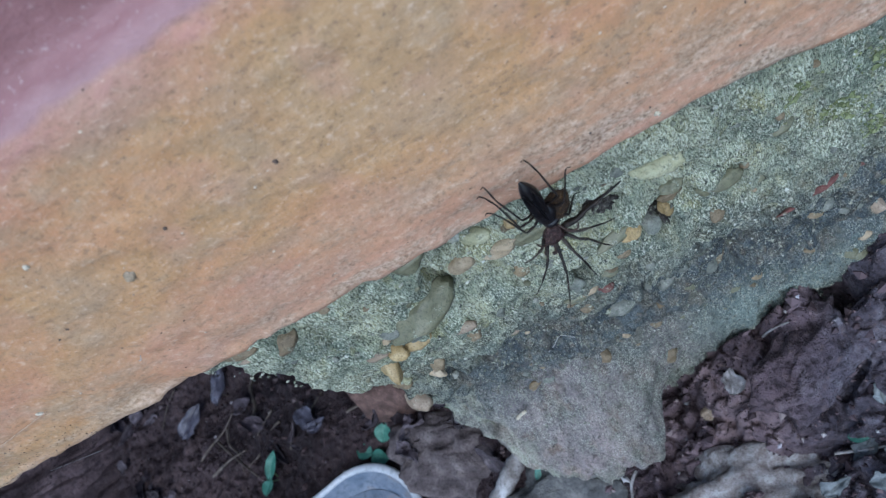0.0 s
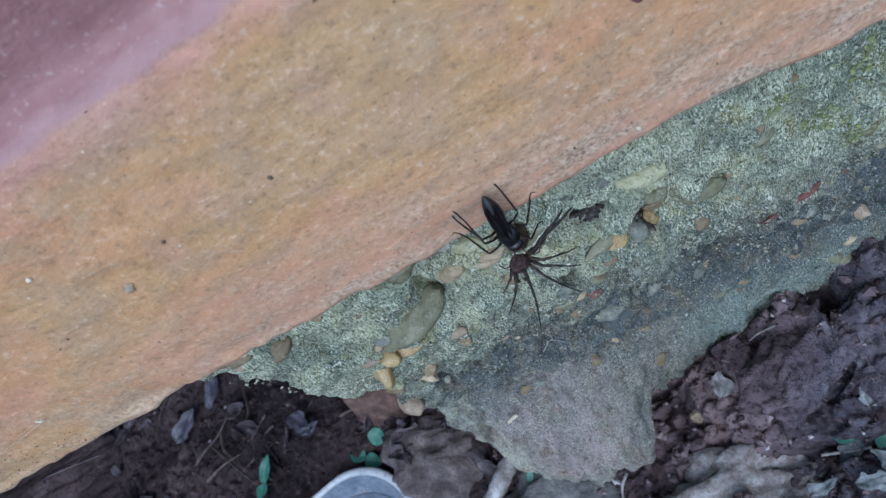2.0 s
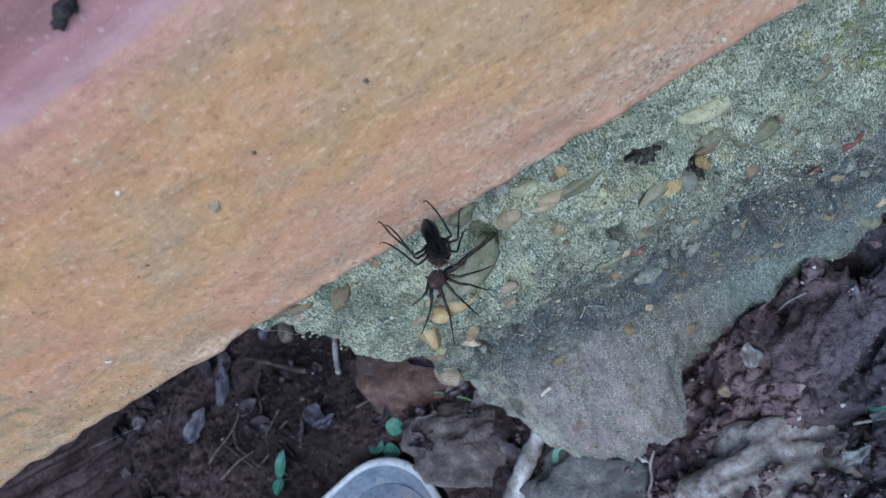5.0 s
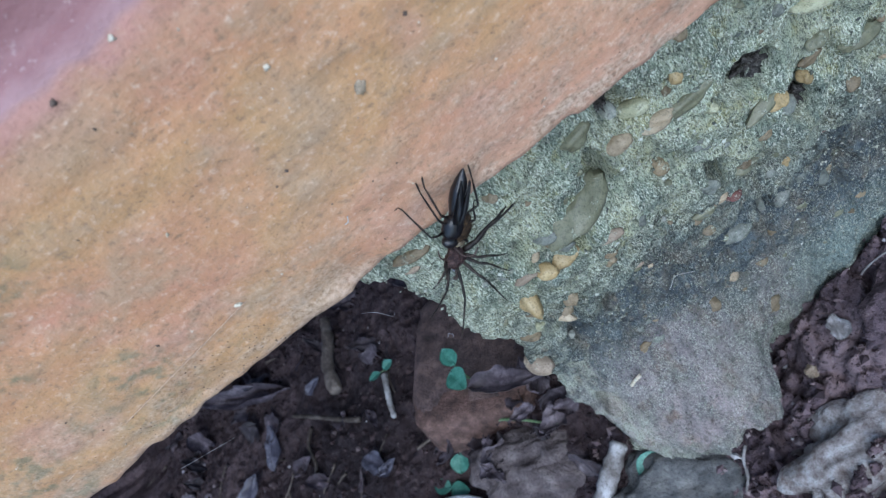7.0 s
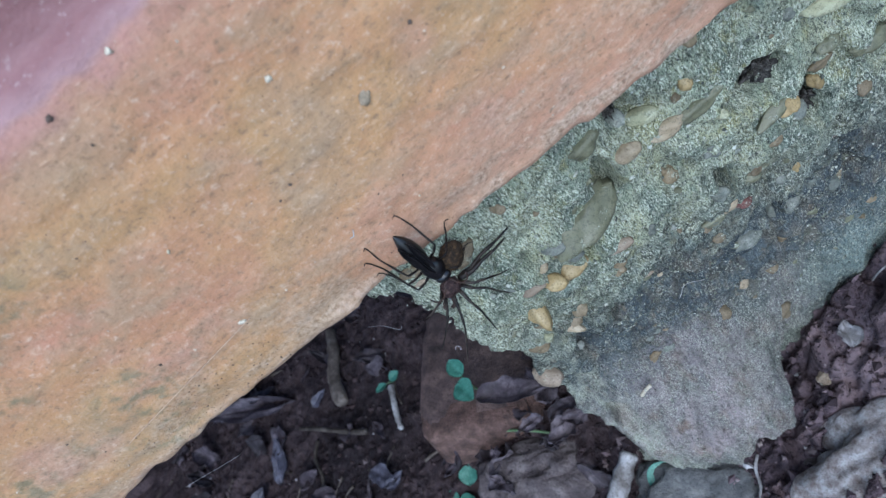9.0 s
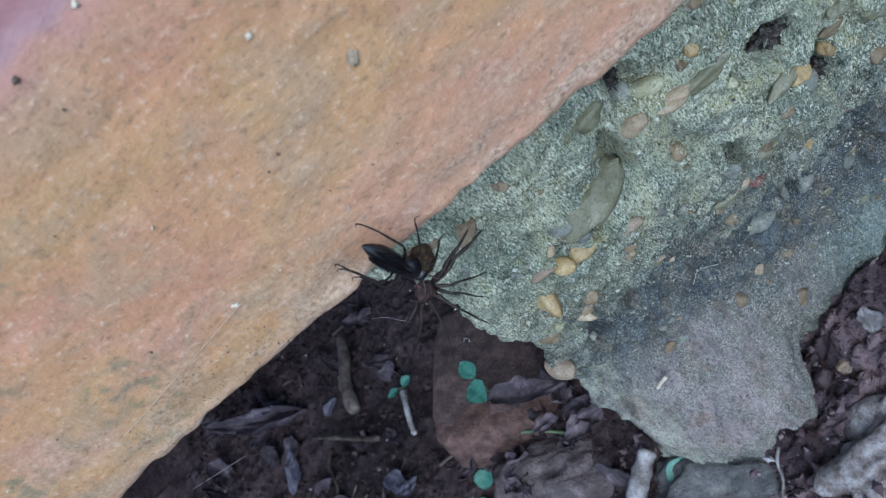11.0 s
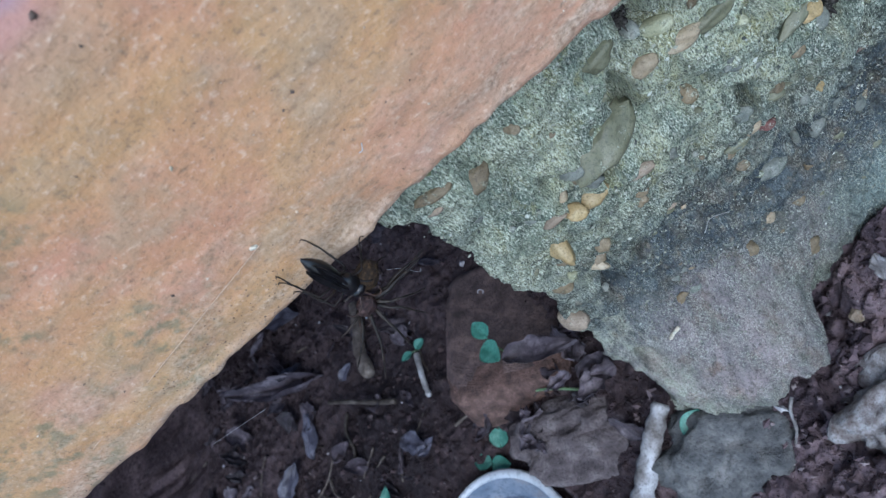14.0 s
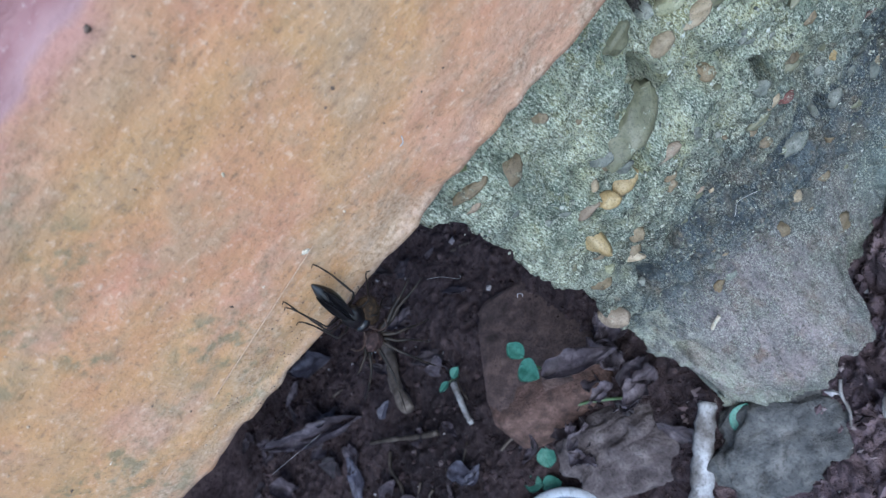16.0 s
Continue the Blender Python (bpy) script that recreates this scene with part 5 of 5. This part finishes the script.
def build_wasp():
    root = new("spider_wasp")
    root.scale = (0.81, 0.81, 0.81)
    v, f = segmented((0.00140, 0.00140, 0.0043), 5, 3, 0.02)
    part("abdomen", mesh_from("abdomen", v, f, M["black"]), root, "glossy black abdomen", at=pose(0, -0.0001, 0.0075))
    v, f = ball((0.0009, 0.0009, 0.0012), 0.05, 2.0, 4, 14, 10)
    part("waist", mesh_from("waist", v, f, M["black"]), root, at=pose(0, 0, 0.0041))
    v, f = ball((0.00180, 0.0017, 0.0023), 0.10, 2.0, 6, 22, 16)
    part("thorax", mesh_from("thorax", v, f, M["black"]), root, at=pose(0, -0.0002, 0.0018))
    v, f = ball((0.00145, 0.0011, 0.0010), 0.06, 2.0, 8, 18, 12)
    part("head", mesh_from("head", v, f, M["black"]), root, at=pose(0, -0.0003, -0.0008))
    for s in (-1, 1):
        me = leaf_mesh("wing", 0.0088, 0.0014, M["wing"], 60 + s, 0.03, 0.0, 0.4, 0.04)
        part("wing", me, root, "smoky dark wing", at=pose(0.0005 * s, -0.0015, 0.0060, 0, 0, 0) @ pose(0, 0, 0, -3, -90 + 4 * s, 0) @ pose(0, 0, 0, 90 + 14 * s, 0, 0))
        line = [(0.0005 * s, -0.0010, -0.0014), (0.0016 * s, -0.0026, -0.0022), (0.0030 * s, -0.0032, -0.0018), (0.0036 * s, -0.0030, -0.0006)]
        v, f = tube(bend(line, 5), 0.00014, 6)
        part("antenna", mesh_from("antenna", v, f, M["tarsus"]), root)
    for a, knee, ankle, foot in WASP_LEGS:
        a, knee, ankle, foot = map(Vector, (a, knee, ankle, foot))
        k, n, e = knee - a, ankle - a, foot - a
        toe = e + Vector((math.copysign(0.0006, e.x), 0.0001, -0.0005))
        line = [(0, 0, 0), tuple(k * 0.5 + Vector((0, -0.0004, 0))), tuple(k), tuple(n), tuple(n.lerp(e, 0.6) + Vector((0, 0.0002, 0.0002))), tuple(e), tuple(toe)]
        part("leg", leg_mesh("leg", line, 0.00021, M["limb"]), root, at=pose(*a))
    return tagged(root, "black spider wasp clinging to the wall edge, dragging a spider", "wasp")


# root, knee, foot, in the spider's own space: z runs from its head to its abdomen, y towards the wall
SPIDER_LEGS = [((0.0014, -0.0004, 0.0010), (0.0050, 0.0002, 0.0046), (0.0098, 0.0016, 0.0078)), ((0.0013, -0.0006, 0.0012), (0.0044, -0.0004, 0.0046), (0.0084, 0.0012, 0.0074)),
               ((0.0015, -0.0008, 0.0006), (0.0052, -0.0022, 0.0014), (0.0102, -0.0010, 0.0004)), ((0.0015, -0.0008, 0.0000), (0.0050, -0.0034, 0.0006), (0.0098, -0.0036, -0.0020)),
               ((0.0014, -0.0010, -0.0006), (0.0044, -0.0050, -0.0022), (0.0084, -0.0062, -0.0066)), ((0.0006, -0.0012, -0.0012), (0.0012, -0.0058, -0.0044), (0.0016, -0.0086, -0.0104)),
               ((-0.0008, -0.0010, -0.0010), (-0.0018, -0.0046, -0.0034), (-0.0028, -0.0054, -0.0088)), ((-0.0012, -0.0008, -0.0002), (-0.0028, -0.0030, -0.0014), (-0.0040, -0.0028, -0.0042))]


def hair_coat(radii, count, length, seed):
    """Short fine hairs that stand on a rounded body, in one mesh."""
    rng = np.random.default_rng(seed)
    n = rng.normal(size=(count, 3))
    n /= np.linalg.norm(n, axis=1)[:, None]
    side = np.cross(n, rng.normal(size=(count, 3)))
    side /= np.linalg.norm(side, axis=1)[:, None]
    p = n * np.asarray(radii)
    tip = p + (n + 0.5 * rng.normal(size=(count, 3)) * 0.6) * length
    r = 0.00003
    v = np.stack([p + side * r, p - side * r, p + np.cross(n, side) * r, tip], 1).reshape(-1, 3)
    k = 4 * np.arange(count)[:, None]
    f = np.concatenate([k + [0, 1, 3], k + [1, 2, 3], k + [2, 0, 3]]).tolist()
    return v, f


def build_spider():
    root = new("spider")
    root.scale = (0.84, 0.84, 0.84)
    v, f = ball((0.0017, 0.0013, 0.0021), 0.16, 3.0, 14, 26, 18)
    cara = part("carapace", mesh_from("carapace", v, f, M["carapace"]), root, "red-brown carapace", at=pose(0, -0.0010, 0))
    for k in range(6):
        v, f = ball((0.00020, 0.00018, 0.00020), 0, 1, 1, 10, 7)
        part("eye", mesh_from("eye", v, f, M["tip"] if k < 2 else M["black"]), cara, at=pose(-0.0007 + 0.0007 * (k % 3), -0.0008 + 0.0003 * (k // 3), -0.0018 + 0.0005 * (k // 3)))
    v, f = joined(ball((0.0019, 0.0017, 0.0026), 0.10, 3.0, 17, 22, 16), hair_coat((0.0019, 0.0017, 0.0026), 420, 0.0006, 3))
    part("abdomen", mesh_from("abdomen", v, f, M["hairy"]), root, "hairy olive-brown abdomen", at=pose(0.0002, 0.0010, 0.0050, -14, 0, 0))
    v, f = joined(*[tube(bend([(0.0005 * s, -0.0012, -0.0018), (0.0009 * s, -0.0022, -0.0028), (0.0005 * s, -0.0022, -0.0035)]), 0.00032, 7) for s in (-1, 1)])
    part("palps", mesh_from("palps", v, f, M["tarsus"]), root)
    for i, (a, knee, tip) in enumerate(SPIDER_LEGS):
        k, e = Vector(knee) - Vector(a), Vector(tip) - Vector(a)
        part("leg", leg_mesh("leg", [(0, 0, 0), tuple(k * 0.55 + Vector((0, -0.0005, 0))), tuple(k), tuple(k.lerp(e, 0.55) + Vector((0, -0.0002, 0))), tuple(e)], 0.00046 if i < 2 else 0.00027, M["legs"]), root, at=pose(*a))
    return tagged(root, "limp brown spider carried by the wasp", "spider")


wasp = build_wasp()
spider = build_spider()

# seconds; the wasp's neck along the wall, its height, its lean, how far its tail stands off; the spider's head along the wall, its height, its lean
DRAG = [
    (0, 0.0597, 0.2503, -1, 3, 0.0592, 0.2470, 34), (0.5, 0.0614, 0.2509, -12, -3, 0.0608, 0.2457, 13),
    (1, 0.0604, 0.2506, -10, -1, 0.0601, 0.2463, 18), (1.5, 0.0587, 0.2504, -18, -4, 0.0580, 0.2448, 20),
    (2, 0.0564, 0.2504, 3, 13, 0.0555, 0.2451, 23), (2.5, 0.0553, 0.2513, -16, 9, 0.0547, 0.2465, 19),
    (3, 0.0512, 0.2494, 1, -3, 0.0513, 0.2457, 25), (3.5, 0.0439, 0.2507, 10, -1, 0.0432, 0.2476, 41),
    (4, 0.0396, 0.2504, 17, -4, 0.0376, 0.2453, 38), (6.5, 0.0183, 0.2505, 12, 8, 0.0168, 0.2461, 44),
    (7, 0.0125, 0.2520, 50, 16, 0.0113, 0.2485, 49), (7.5, 0.0101, 0.2511, 2, 7, 0.0095, 0.2473, 43),
    (8, 0.0097, 0.2513, 3, 7, 0.0087, 0.2474, 41), (8.5, 0.0091, 0.2509, 1, 10, 0.0086, 0.2475, 43),
    (11, 0.0046, 0.2504, -8, 3, 0.0035, 0.2467, 38), (11.5, 0.0005, 0.2494, 13, 8, 0.0002, 0.2447, 31),
    (12, -0.0008, 0.2500, -4, -3, -0.0014, 0.2462, 43), (12.5, -0.0026, 0.2483, -1, 3, -0.0026, 0.2463, 42),
    (13, -0.0063, 0.2501, 10, 4, -0.0076, 0.2464, 44), (13.5, -0.0072, 0.2495, 8, 0, -0.0080, 0.2465, 52),
    (14, -0.0098, 0.2495, -2, 6, -0.0108, 0.2455, 49), (14.5, -0.0092, 0.2494, -21, 7, -0.0090, 0.2455, 33),
    (15, -0.0171, 0.2486, 26, 9, -0.0191, 0.2457, 63), (15.5, -0.0175, 0.2488, 6, 4, -0.0189, 0.2457, 45),
    (16, -0.0174, 0.2515, 10, 10, -0.0186, 0.2474, 44),
]


def motions():
    walk(wasp, [(t, pose(x, -0.0040, z, -off, lean, 0)) for t, x, z, lean, off, _, _, _ in DRAG])
    walk(spider, [(t, pose(x - 0.0004, -0.0042, z + 0.0005, 0, lean, 0)) for t, _, _, _, _, x, z, lean in DRAG])
    legs = [o for o in wasp.children if o.name.startswith("leg")]
    for i, (leg, (a, _, _, _)) in enumerate(zip(legs, WASP_LEGS)):
        rows = []
        for k in range(41):
            t = 0.4 * k
            p = 2.1 * t * (1 + 0.1 * i) + 2.4 * i
            rows.append((t, pose(*a, 5 * math.sin(p), 9 * math.sin(p + 0.8), 4 * math.cos(p))))
        walk(leg, rows)
    limbs = [o for o in spider.children if o.name.startswith("leg")]
    for i, (leg, (a, _, _)) in enumerate(zip(limbs, SPIDER_LEGS)):
        rows = []
        for k in range(41):
            t = 0.4 * k
            p = 1.3 * t + 1.9 * i
            rows.append((t, pose(*a, 5 * math.sin(p), 6 * math.sin(p + 1.1), 0)))
        walk(leg, rows)


motions()
